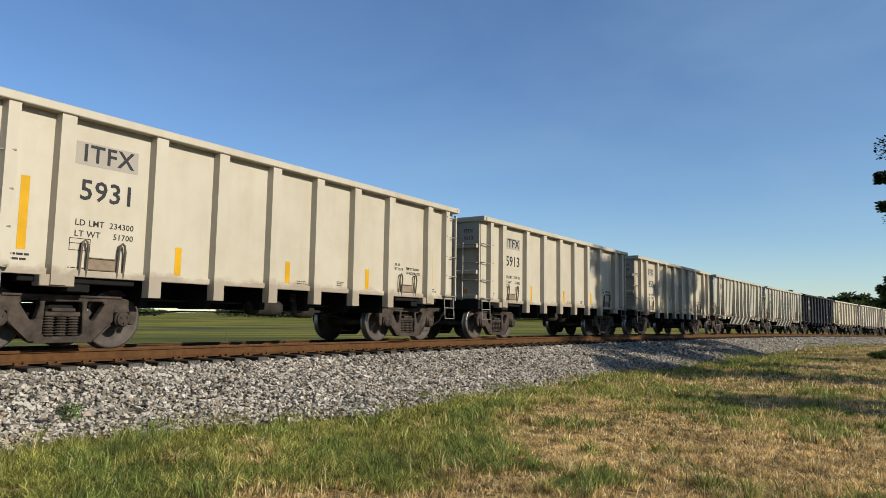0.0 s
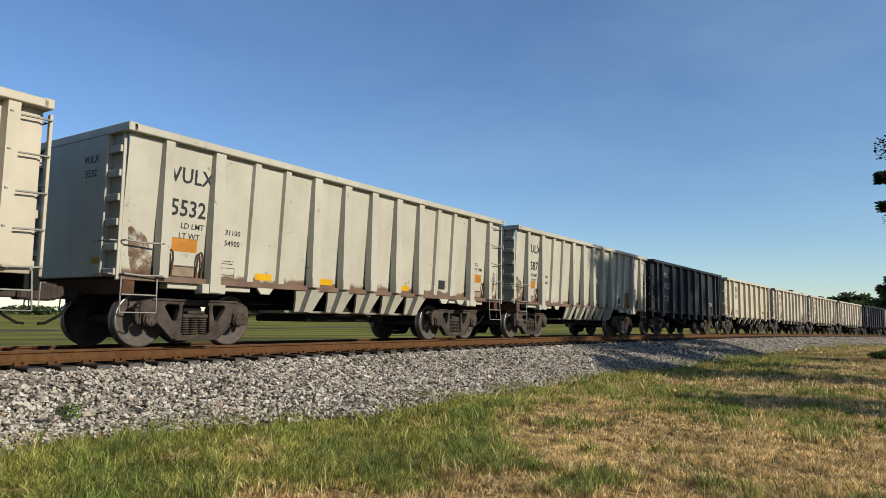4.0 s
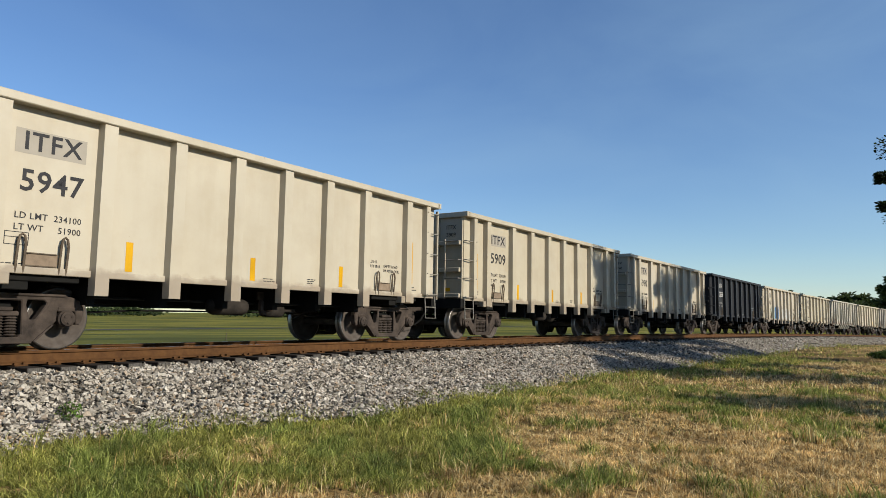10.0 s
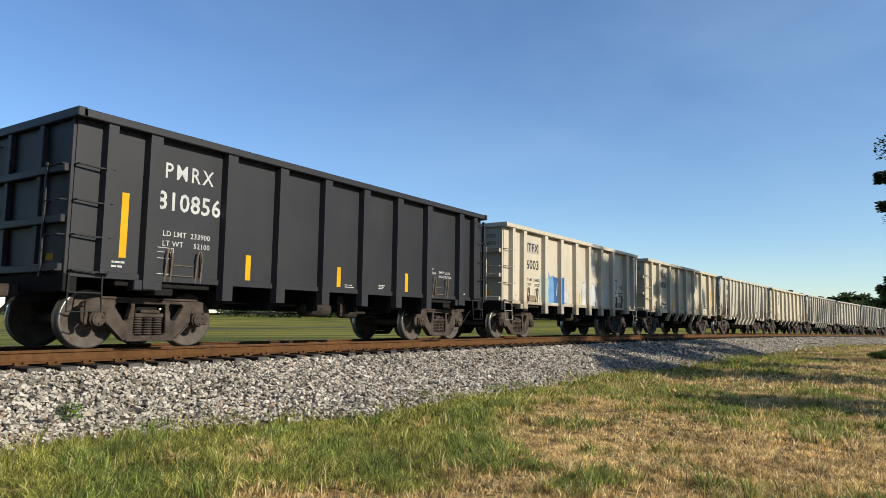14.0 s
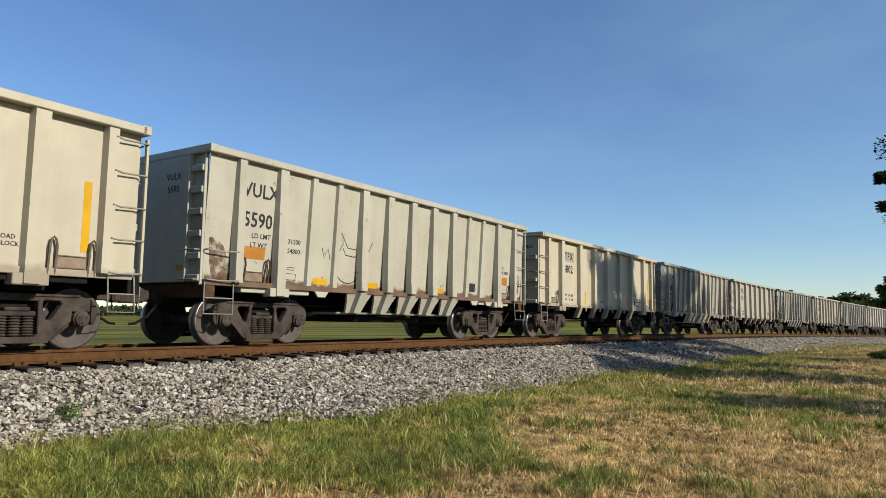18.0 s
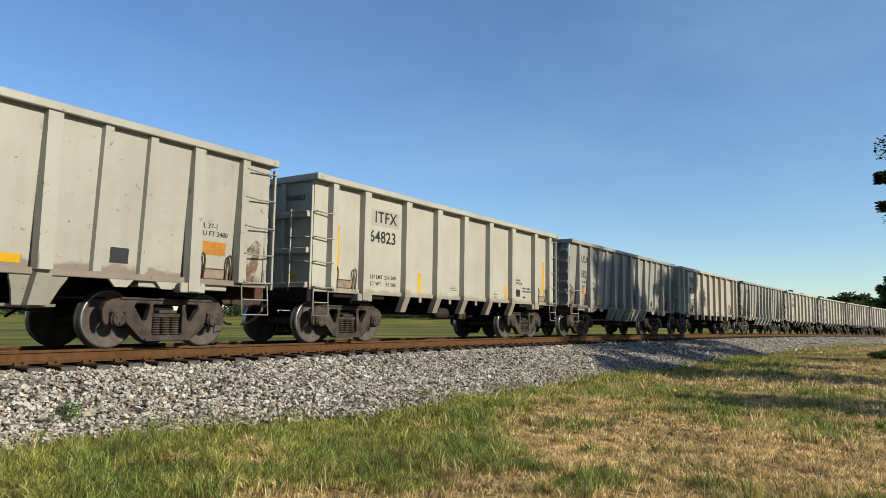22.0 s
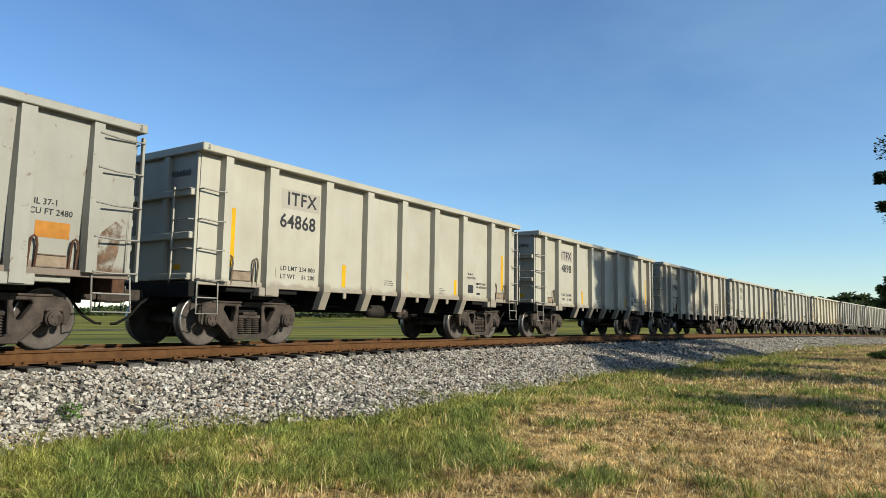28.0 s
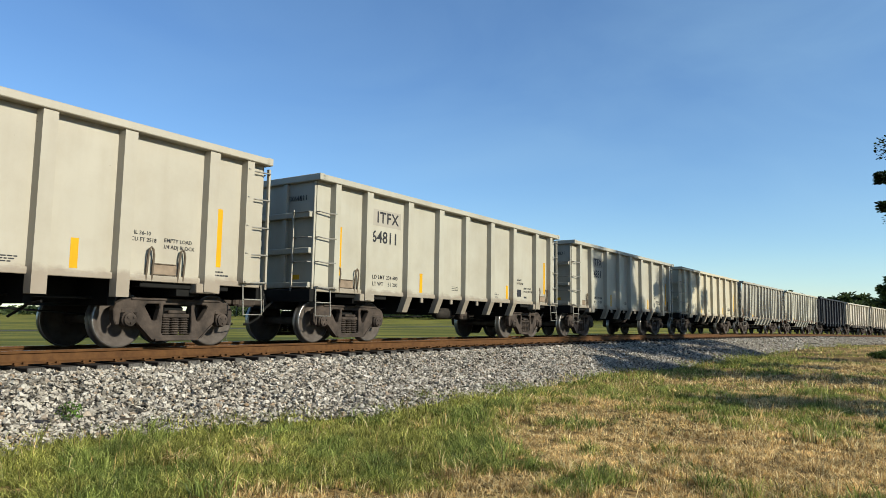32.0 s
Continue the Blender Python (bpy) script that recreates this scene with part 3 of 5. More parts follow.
def side_frame_mesh(sg):
    """A cast side frame: one plate with its spring window, two three-cornered holes and jaws for the bearings."""
    bm = bmesh.new()
    y0, y1 = sg * 0.93, sg * 1.06
    loops = [FRAME_EDGE + [(-x, z) for x, z in reversed(FRAME_EDGE)], FRAME_HOLE, [(-x, z) for x, z in FRAME_HOLE],
             [(-0.285, 0.24), (-0.25, 0.20), (0.25, 0.20), (0.285, 0.24), (0.27, 0.70), (-0.27, 0.70)]]
    edges = []
    for outline in loops:
        vs = [bm.verts.new((x, y0, z)) for x, z in outline]
        edges += [bm.edges.new((vs[i], vs[(i + 1) % len(vs)])) for i in range(len(vs))]
    faces = [f for f in bmesh.ops.triangle_fill(bm, use_beauty=True, use_dissolve=False, edges=edges)["geom"] if isinstance(f, bmesh.types.BMFace)]
    made = bmesh.ops.extrude_face_region(bm, geom=faces)["geom"]
    for v in made:
        if isinstance(v, bmesh.types.BMVert):
            v.co.y = y1
    bmesh.ops.recalc_face_normals(bm, faces=bm.faces)
    bmesh.ops.bevel(bm, geom=[e for e in bm.edges if len(e.link_faces) == 2 and e.calc_face_angle(0) > 1.2], offset=0.014, segments=1, affect="EDGES")
    # flanges that stand proud along the top and the diagonals
    box(bm, -0.86, 0.86, *sorted((sg * 1.05, sg * 1.085)), 0.765, 0.80, 0.008)
    box(bm, -0.42, 0.42, *sorted((sg * 1.05, sg * 1.10)), 0.11, 0.15, 0.008)
    for k in (-1, 1):
        hexa(bm, [(k * 0.44, sg * 1.05, 0.14), (k * 0.44, sg * 1.085, 0.14), (k * 0.475, sg * 1.085, 0.14), (k * 0.475, sg * 1.05, 0.14)],
             [(k * 0.68, sg * 1.05, 0.37), (k * 0.68, sg * 1.085, 0.37), (k * 0.715, sg * 1.085, 0.37), (k * 0.715, sg * 1.05, 0.37)])
    return bm


def wheel_mesh(sg):
    bm = bmesh.new()
    f = lambda r, a: (r, sg * a)
    lathe(bm, [f(0.10, 0.66), f(0.14, 0.655), f(0.17, 0.70), f(0.36, 0.735), f(0.40, 0.68), f(0.455, 0.675), f(0.482, 0.685), f(0.485, 0.70), f(0.462, 0.715), f(0.455, 0.745), f(0.452, 0.815), f(0.430, 0.824), f(0.395, 0.815), f(0.36, 0.775), f(0.20, 0.745), f(0.15, 0.84), f(0.11, 0.845)],
          36, mats=[0, 0, 0, 0, 0, 1, 1, 1, 1, 1, 1, 0, 0, 0, 0, 0])
    return bm


def make_truck(car, cx):
    """A three-piece truck: frames, springs, bearings and two wheelsets."""
    for sg in (-1, 1):
        bm = side_frame_mesh(sg)
        bmesh.ops.translate(bm, verts=bm.verts, vec=(cx, 0, 0))
        sf = part("side_frame", bm, M_TRUCK, car, "dusty cast iron truck side frame")
        for dx in (-0.175, 0.0, 0.175):
            bm = bmesh.new()
            prof = []
            for i in range(15):
                prof.append((0.058 + 0.027 * (i % 2), 0.205 + i * 0.0195))
            lathe(bm, prof, 12, (cx + dx, sg * 0.985, 0), "z")
            part("spring", bm, M_TRUCK, sf)
        bm = boxed(cx - 0.255, cx + 0.255, *sorted((sg * 0.88, sg * 1.045)), 0.485, 0.555, 0.015)
        box(bm, cx - 0.17, cx + 0.17, *sorted((sg * 0.90, sg * 1.06)), 0.555, 0.61, 0.012)
        part("bolster_end", bm, M_TRUCK, sf)
        for ax in (-AXLE, AXLE):
            bm = bmesh.new()
            lathe(bm, [(0.115, sg * 0.93), (0.125, sg * 0.95), (0.125, sg * 1.08), (0.105, sg * 1.10), (0.105, sg * 1.125), (0.07, sg * 1.14), (0.03, sg * 1.14)], 20, (cx + ax, 0, WHEEL_R))
            for k in range(3):
                a = k * math.tau / 3 + 0.5
                lathe(bm, [(0.018, sg * 1.12), (0.018, sg * 1.155)], 6, (cx + ax + 0.058 * math.cos(a), 0, WHEEL_R + 0.058 * math.sin(a)))
            box(bm, cx + ax - 0.13, cx + ax + 0.13, *sorted((sg * 0.94, sg * 1.07)), WHEEL_R + 0.10, WHEEL_R + 0.17, 0.012)
            part("bearing", bm, M_TRUCK, sf, "roller bearing with bolted end cap")
    bm = boxed(cx - 0.2, cx + 0.2, -0.95, 0.95, 0.42, 0.68, 0.03)
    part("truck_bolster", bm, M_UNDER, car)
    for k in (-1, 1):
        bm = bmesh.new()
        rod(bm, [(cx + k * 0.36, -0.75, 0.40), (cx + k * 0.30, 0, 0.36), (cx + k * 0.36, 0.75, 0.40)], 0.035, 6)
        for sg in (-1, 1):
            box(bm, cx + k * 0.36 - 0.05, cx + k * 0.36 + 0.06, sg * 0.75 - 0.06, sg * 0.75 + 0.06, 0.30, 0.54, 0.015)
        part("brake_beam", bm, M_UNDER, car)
    for ax in (-AXLE, AXLE):
        ws = new("wheelset")
        ws.parent = car
        ws.matrix_local = pose(cx + ax, 0, WHEEL_R)
        for sg in (-1, 1):
            part("wheel", wheel_mesh(sg), [M_WHEEL, M_TREAD], ws, "steel wheel with bright worn tread", True)
        part("axle", lathe(bmesh.new(), [(0.08, -0.95), (0.08, -0.86), (0.10, -0.84), (0.085, -0.3), (0.085, 0.3), (0.10, 0.84), (0.08, 0.86), (0.08, 0.95)], 14), M_WHEEL, ws, "", True)


def car_shell(kind, paint, grab_mat, name, label, category="freight car"):
    """An open-top gondola with its posts, ends, ladders, underframe and trucks."""
    car = tagged(new(name), label, category, "cars of the train")
    hop = kind == "hopper"
    TOP = TOPS[kind]
    half = 5.84 if hop else 5.73 if kind == "black" else HALF
    sheet = PALE_LOW[0] if hop else paint
    for sg in (-1, 1):
        panel = part("side_panel", boxed(-half, half, *sorted((sg * SIDE, sg * (SIDE - 0.012))), SILL, TOP - 0.06), sheet, car)
        if hop:
            lean_in(panel, sg)
        bm = boxed(-half - 0.02, half + 0.02, *sorted((sg * (SIDE - 0.03), sg * RIM_OUT)), TOP - 0.125, TOP, 0.012)
        part("top_rail", bm, paint, car)
        bm = boxed(-half, half, *sorted((sg * (SIDE - 0.02), sg * (SIDE + 0.035))), SILL - 0.05, SILL + 0.05, 0.008)
        part("side_sill", bm, sheet, car)
        for x, k in POSTS[kind]:
            post = part("side_post", side_post(k, x, sg, TOP), paint, car)
            if k == "thin":
                lean_in(post, sg)
            if k == "gusset":
                part("gusset", skirt_gusset(x, sg), paint, car)
                if sg < 0:
                    part("foot_plate", boxed(x - 0.10, x + 0.10, -POST_OUT - 0.014, -POST_OUT + 0.001, 1.12, 1.34, 0.006), paint, post)
        for x0, x1 in ((-5.0, -3.3), (3.3, 5.0)):
            bm = boxed(x0, x1, *sorted((sg * (SIDE - 0.25), sg * (SIDE - 0.03))), 0.96, SILL - 0.04, 0.01)
            part("bolster_web", bm, paint if hop else M_UNDER, car)
    for sx in (-1, 1):
        part("end_panel", boxed(*sorted((sx * half, sx * (half - 0.012))), -SIDE + 0.013, SIDE - 0.013, SILL, TOP - 0.06), paint, car)
        part("end_rail", boxed(*sorted((sx * (half - 0.05), sx * (half + 0.10))), -RIM_OUT + 0.0, RIM_OUT, TOP - 0.128, TOP + 0.012, 0.012), paint, car)
        for y in ((-1.34, 1.34)):
            box_y = sorted((y, y * 0.965))
            part("corner_post", boxed(*sorted((sx * (half - 0.03), sx * (half + 0.05))), *box_y, SILL - 0.05, TOP - 0.13, 0.006), paint, car)
        if hop:
            part("end_plate", boxed(*sorted((sx * half, sx * (half + 0.10))), -0.98, 0.98, SILL, TOP - 0.13, 0.01), paint, car)
            for z in (1.17, 1.55, 1.93, 2.31, 2.69, 3.07):
                for y in (-1.15, 1.15):
                    part("end_rib", boxed(*sorted((sx * half, sx * (half + 0.085))), y - 0.165, y + 0.15, z - 0.055, z + 0.055, 0.008), paint, car)
        else:
            for z in (1.18, 1.88, 2.62):
                part("end_rib", boxed(*sorted((sx * half, sx * (half + 0.12))), -1.29, 1.29, z - 0.06, z + 0.06, 0.012), paint, car)
            for y in (-0.5, 0.5):
                part("end_stiffener", boxed(*sorted((sx * half, sx * (half + 0.08))), y - 0.06, y + 0.06, SILL, TOP - 0.13, 0.01), paint, car)
        # ladders: rungs on the near corner and on the end
        sides = ((-1, sx), (1, -sx))
        for sg, tall in sides:
            zs = [1.14, 1.65, 2.15, 2.67] + ([3.18] if tall > 0 else [])
            if hop and tall < 0:
                zs = [1.14, 1.65]
            y = sg * (SIDE + 0.085)
            for z in zs:
                bm = rod(bmesh.new(), [(sx * (half + (0.13 if tall > 0 else 0.0)), sg * SIDE, z), (sx * (half + (0.12 if tall > 0 else -0.01)), y, z + 0.005), (sx * (half - 0.30), y + sg * 0.005, z - 0.012), (sx * 5.21, y + sg * 0.06, z), (sx * 5.20, sg * (SIDE + 0.1), z)], 0.014)
                part("grab_iron", bm, grab_mat, car)
                bm = rod(bmesh.new(), [(sx * half, sg * 1.30, z), (sx * (half + 0.14), sg * 1.28, z), (sx * (half + 0.14), sg * 0.82, z), (sx * (half + 0.02), sg * 0.82, z)], 0.0115)
                part("grab_iron", bm, grab_mat, car)
            if tall > 0:
                part("ladder_stile", boxed(*sorted((sx * (half + 0.105), sx * (half + 0.15))), *sorted((sg * (SIDE - 0.005), sg * (SIDE + 0.06))), SILL - 0.08, TOP - 0.17, 0.006), paint, car)
            elif not hop:
                part("ladder_stile", boxed(*sorted((sx * (half + 0.11), sx * (half + 0.14))), *sorted((sg * 0.80, sg * 0.85)), SILL - 0.05, 2.73, 0.006), paint, car)
            # step under the sill
            bm = rod(bmesh.new(), [(sx * (half + 0.01), y * 0.98, SILL), (sx * (half + 0.03), y, 0.56), (sx * 5.26, y, 0.56), (sx * 5.25, y * 0.98, SILL)], 0.014)
            rod(bm, [(sx * (half + 0.02), y, 0.83), (sx * 5.255, y, 0.83)], 0.012)
            part("sill_step", bm, grab_mat, car)
        part("end_reflector", boxed(*sorted((sx * (half + (0.10 if hop else 0.0)), sx * (half + (0.104 if hop else 0.004)))), -0.93, -0.73, 1.30, 1.40), M_YEL, car, "small yellow reflective strip")
        # coupler and hose
        bm = boxed(*sorted((sx * 5.72, sx * 6.22)), -0.11, 0.11, 0.76, 0.96, 0.02)
        box(bm, *sorted((sx * 6.12, sx * 6.40)), -0.19, 0.10, 0.73, 0.99, 0.04)
        box(bm, *sorted((sx * 6.22, sx * 6.44)), -0.20, -0.10, 0.72, 1.0, 0.03)
        part("coupler", bm, M_TRUCK, car, "rusty knuckle coupler")
        bm = rod(bmesh.new(), [(sx * 5.78, 0.32 * sx, 0.85), (sx * 5.98, 0.33 * sx, 0.72), (sx * 6.15, 0.30 * sx, 0.50), (sx * 6.32, 0.22 * sx, 0.38), (sx * 6.40, 0.16 * sx, 0.37)], 0.024, 7)
        part("brake_hose", bm, M_UNDER, car)
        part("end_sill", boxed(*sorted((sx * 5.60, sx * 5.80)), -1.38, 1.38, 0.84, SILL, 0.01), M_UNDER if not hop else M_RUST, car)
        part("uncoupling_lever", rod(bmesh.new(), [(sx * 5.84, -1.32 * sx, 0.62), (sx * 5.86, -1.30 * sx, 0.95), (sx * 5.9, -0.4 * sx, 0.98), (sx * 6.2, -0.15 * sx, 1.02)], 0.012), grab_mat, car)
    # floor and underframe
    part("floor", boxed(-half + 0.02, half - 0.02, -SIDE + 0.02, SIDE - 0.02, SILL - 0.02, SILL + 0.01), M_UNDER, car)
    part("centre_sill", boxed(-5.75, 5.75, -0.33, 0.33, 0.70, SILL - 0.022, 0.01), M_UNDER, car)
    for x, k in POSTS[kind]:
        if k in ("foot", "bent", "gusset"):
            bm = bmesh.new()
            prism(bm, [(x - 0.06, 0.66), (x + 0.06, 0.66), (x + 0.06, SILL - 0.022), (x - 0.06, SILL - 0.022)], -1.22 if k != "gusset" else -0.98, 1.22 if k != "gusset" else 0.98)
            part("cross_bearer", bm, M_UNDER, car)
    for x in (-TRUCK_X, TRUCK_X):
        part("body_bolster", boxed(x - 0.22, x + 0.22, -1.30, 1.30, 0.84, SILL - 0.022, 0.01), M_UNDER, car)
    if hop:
        for sg in (-1, 1):
            bm = bmesh.new()
            hexa(bm, [(-2.2, sg * 0.34, 0.60), (-2.2, sg * 1.05, 0.62), (2.2, sg * 1.05, 0.62), (2.2, sg * 0.34, 0.60)], [(-2.2, sg * 0.34, 0.66), (-2.2, sg * 1.08, 0.66), (2.2, sg * 1.08, 0.66), (2.2, sg * 0.34, 0.66)])
            part("lower_plate", bm, paint, car)
        part("bottom_gear", boxed(-1.3, 1.2, -0.8, 0.8, 0.44, 0.62, 0.03), M_UNDER, car)
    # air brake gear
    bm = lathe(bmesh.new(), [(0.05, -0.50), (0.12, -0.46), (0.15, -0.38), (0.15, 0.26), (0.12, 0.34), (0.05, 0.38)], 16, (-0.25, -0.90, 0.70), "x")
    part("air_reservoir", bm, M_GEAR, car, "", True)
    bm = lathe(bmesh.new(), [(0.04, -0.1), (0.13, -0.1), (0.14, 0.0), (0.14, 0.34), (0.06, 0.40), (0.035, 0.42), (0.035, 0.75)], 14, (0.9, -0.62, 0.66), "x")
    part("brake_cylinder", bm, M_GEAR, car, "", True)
    bm = boxed(0.42, 0.58, -1.0, -0.86, 0.62, 0.84, 0.03)
    lathe(bm, [(0.03, -0.02), (0.085, 0.0), (0.085, 0.14), (0.05, 0.17), (0.02, 0.17)], 12, (0.56, -0.93, 0.70), "x")
    lathe(bm, [(0.03, 0.56), (0.07, 0.57), (0.07, 0.64)], 12, (0.50, -0.93, 0), "z")
    box(bm, 0.34, 0.76, -0.97, -0.92, 0.84, 1.0, 0.01)
    part("control_valve", bm, M_TRUCK, car, "dusty air brake control valve")
    part("brake_rod", rod(bmesh.new(), [(-3.2, -0.25, 0.52), (-1.9, -0.5, 0.60), (1.4, -0.52, 0.62), (3.2, -0.25, 0.52)], 0.016), M_UNDER, car)
    part("train_pipe", rod(bmesh.new(), [(-5.7, -0.42, 0.82), (-3.0, -0.80, 0.78), (3.0, -0.80, 0.78), (5.7, 0.4, 0.82)], 0.02), M_UNDER, car)
    part("brake_lever", rod(bmesh.new(), [(1.9, -0.30, 0.48), (1.95, -0.75, 0.66), (2.0, -1.0, 0.70)], 0.022), M_UNDER, car)
    # lift brackets by the lettering
    if kind in ("straight", "black"):
        spots = (-3.87, 3.69)
    else:
        spots = (-4.72, 4.72)
    for x in spots:
        for sg in (-1,):
            br = part("roping_bracket", boxed(x - 0.22, x + 0.22, *sorted((sg * SIDE, sg * (SIDE + 0.012))), 1.12, 1.34, 0.004), M_PLATE if kind != "black" else paint, car, "tan dusty bracket plate")
            if hop:
                lean_in(br, sg)
            for k in (-1, 1):
                bm = bmesh.new()
                rod(bm, [(x + k * 0.335, sg * (SIDE + 0.02), 1.06), (x + k * 0.335, sg * (SIDE + 0.06), 1.46), (x + k * 0.315, sg * (SIDE + 0.06), 1.56), (x + k * 0.285, sg * (SIDE + 0.06), 1.585), (x + k * 0.255, sg * (SIDE + 0.06), 1.56), (x + k * 0.235, sg * (SIDE + 0.06), 1.46), (x + k * 0.235, sg * (SIDE + 0.02), 1.06)], 0.018)
                part("loop", bm, M_LOOP if not hop else M_RUST, br, "dusty bent bar loop")
            for zz in (1.16, 1.33):
                part("step_bar", boxed(x - 0.2, x + 0.2, *sorted((sg * (SIDE + 0.012), sg * (SIDE + 0.03))), zz, zz + 0.014), M_LOOP, br)
    for cx in ((-4.22, 4.05) if hop else (-TRUCK_X, TRUCK_X)):
        make_truck(car, cx)
    return car


def mark(car, name, x0, x1, z0, z1, mat, depth=0.0025, label=""):
    """A flat sticker or patch on the near side panel."""
    z0, z1 = on_side(z0), on_side(z1)
    return part(name, boxed(x0, x1, -SIDE - depth, -SIDE + 0.001, z0, z1), mat, car, label)


def bars(car, x, z, rows, width, mat, h=0.014, gap=0.045):
    """Small print, too small to read."""
    z = on_side(z)
    bm = bmesh.new()
    r = random.Random(int(abs(x * 100 + z * 37)))
    for k in range(rows):
        w = width * r.uniform(0.6, 1.0)
        u = x
        while u < x + w:
            step = r.uniform(0.03, 0.09)
            box(bm, u, u + step, -SIDE - 0.002, -SIDE + 0.001, z - k * gap, z - k * gap + h)
            u += step + 0.014
    tagged(part("small_print", bm, mat, car), kind="stuff")


def dress_straight(car, ink, stripe, dx=0.0):
    for x, z0, z1 in ((-5.0, 1.42, 2.48), (4.73, 1.40, 2.48), (-2.58, 1.2, 1.68), (-0.16, 1.2, 1.64), (2.22, 1.2, 1.66)):
        mark(car, "reflector", x + dx - 0.058, x + dx + 0.058, z0, z1, stripe, 0.003, "yellow reflective strip")
    bars(car, -4.38, 1.2, 1, 0.3, ink)
    bars(car, 0.1, 1.25, 3, 0.3, ink)
    y = -SIDE - 0.004
    for text, x, z in (("IL 36-10", 3.27, 1.86), ("CU FT 2518", 3.30, 1.75), ("EMPTY LOAD", 3.92, 1.78), ("1/4 ADJ BLOCK", 3.94, 1.67)):
        lettering("lettering", text, 0.088, x, z, y, ink, car, bold=0.001)
    bars(car, 1.24, 1.30, 3, 0.26, ink, 0.018, 0.036)
    bars(car, 4.66, 1.30, 2, 0.30, ink, 0.026, 0.06)
    bars(car, -5.16, 1.33, 2, 0.34, ink, 0.03, 0.065)
    bm = bmesh.new()
    for x0, x1, z0, z1 in ((-4.36, -4.05, 1.60, 1.61), (-4.36, -4.05, 1.43, 1.44), (-4.36, -4.35, 1.44, 1.6), (-4.06, -4.05, 1.44, 1.6), (-4.36, -4.05, 1.53, 1.54), (-4.2, -4.19, 1.44, 1.53)):
        box(bm, x0, x1, -SIDE - 0.002, -SIDE + 0.001, z0, z1)
    part("stencil_frame", bm, ink, car)


def dress_bent(car, ink, stripe):
    for x, z0, z1 in ((-4.95, 1.45, 2.55), (4.90, 1.45, 2.55), (-2.0, 1.2, 1.7), (0.19, 1.2, 1.68), (2.37, 1.2, 1.62)):
        mark(car, "reflector", x - 0.058, x + 0.058, z0, z1, stripe, 0.003, "yellow reflective strip")
    for x in (-1.97, -0.65, 0.65, 1.97):
        part("sill_tab", boxed(x - 0.05, x + 0.05, -SIDE - 0.03, -SIDE + 0.02, 0.93, 1.06, 0.012), CREAM[3], car)
    bars(car, -4.02, 1.14, 1, 0.55, ink, 0.022)
    bars(car, -0.62, 1.42, 3, 0.3, ink)
    bars(car, 1.55, 1.35, 5, 0.28, ink)
    y = -SIDE - 0.004
    for text, x, z in (("IL 36-10", 3.14, 1.84), ("CU FT 2518", 3.18, 1.73), ("EMPTY LOAD", 3.70, 1.58), ("1/4 ADJ BLOCK", 3.72, 1.48)):
        lettering("lettering", text, 0.085, x, z, y, ink, car, bold=0.001)
    mark(car, "data_plate", 3.02, 3.28, 1.30, 1.53, M_STICK, 0.003, "dark data stencil plate")
    mark(car, "data_plate", 3.46, 3.64, 1.26, 1.32, M_STICK, 0.003, "dark data stencil plate")
    bm = bmesh.new()
    for x0, x1, z0, z1 in ((-4.15, -3.9, 1.46, 1.47), (-4.15, -3.9, 1.37, 1.38), (-4.15, -4.14, 1.28, 1.37), (-4.03, -4.02, 1.28, 1.37), (-3.91, -3.9, 1.28, 1.46)):
        box(bm, x0, x1, -SIDE - 0.002, -SIDE + 0.001, z0, z1)
    part("stencil_frame", bm, ink, car)


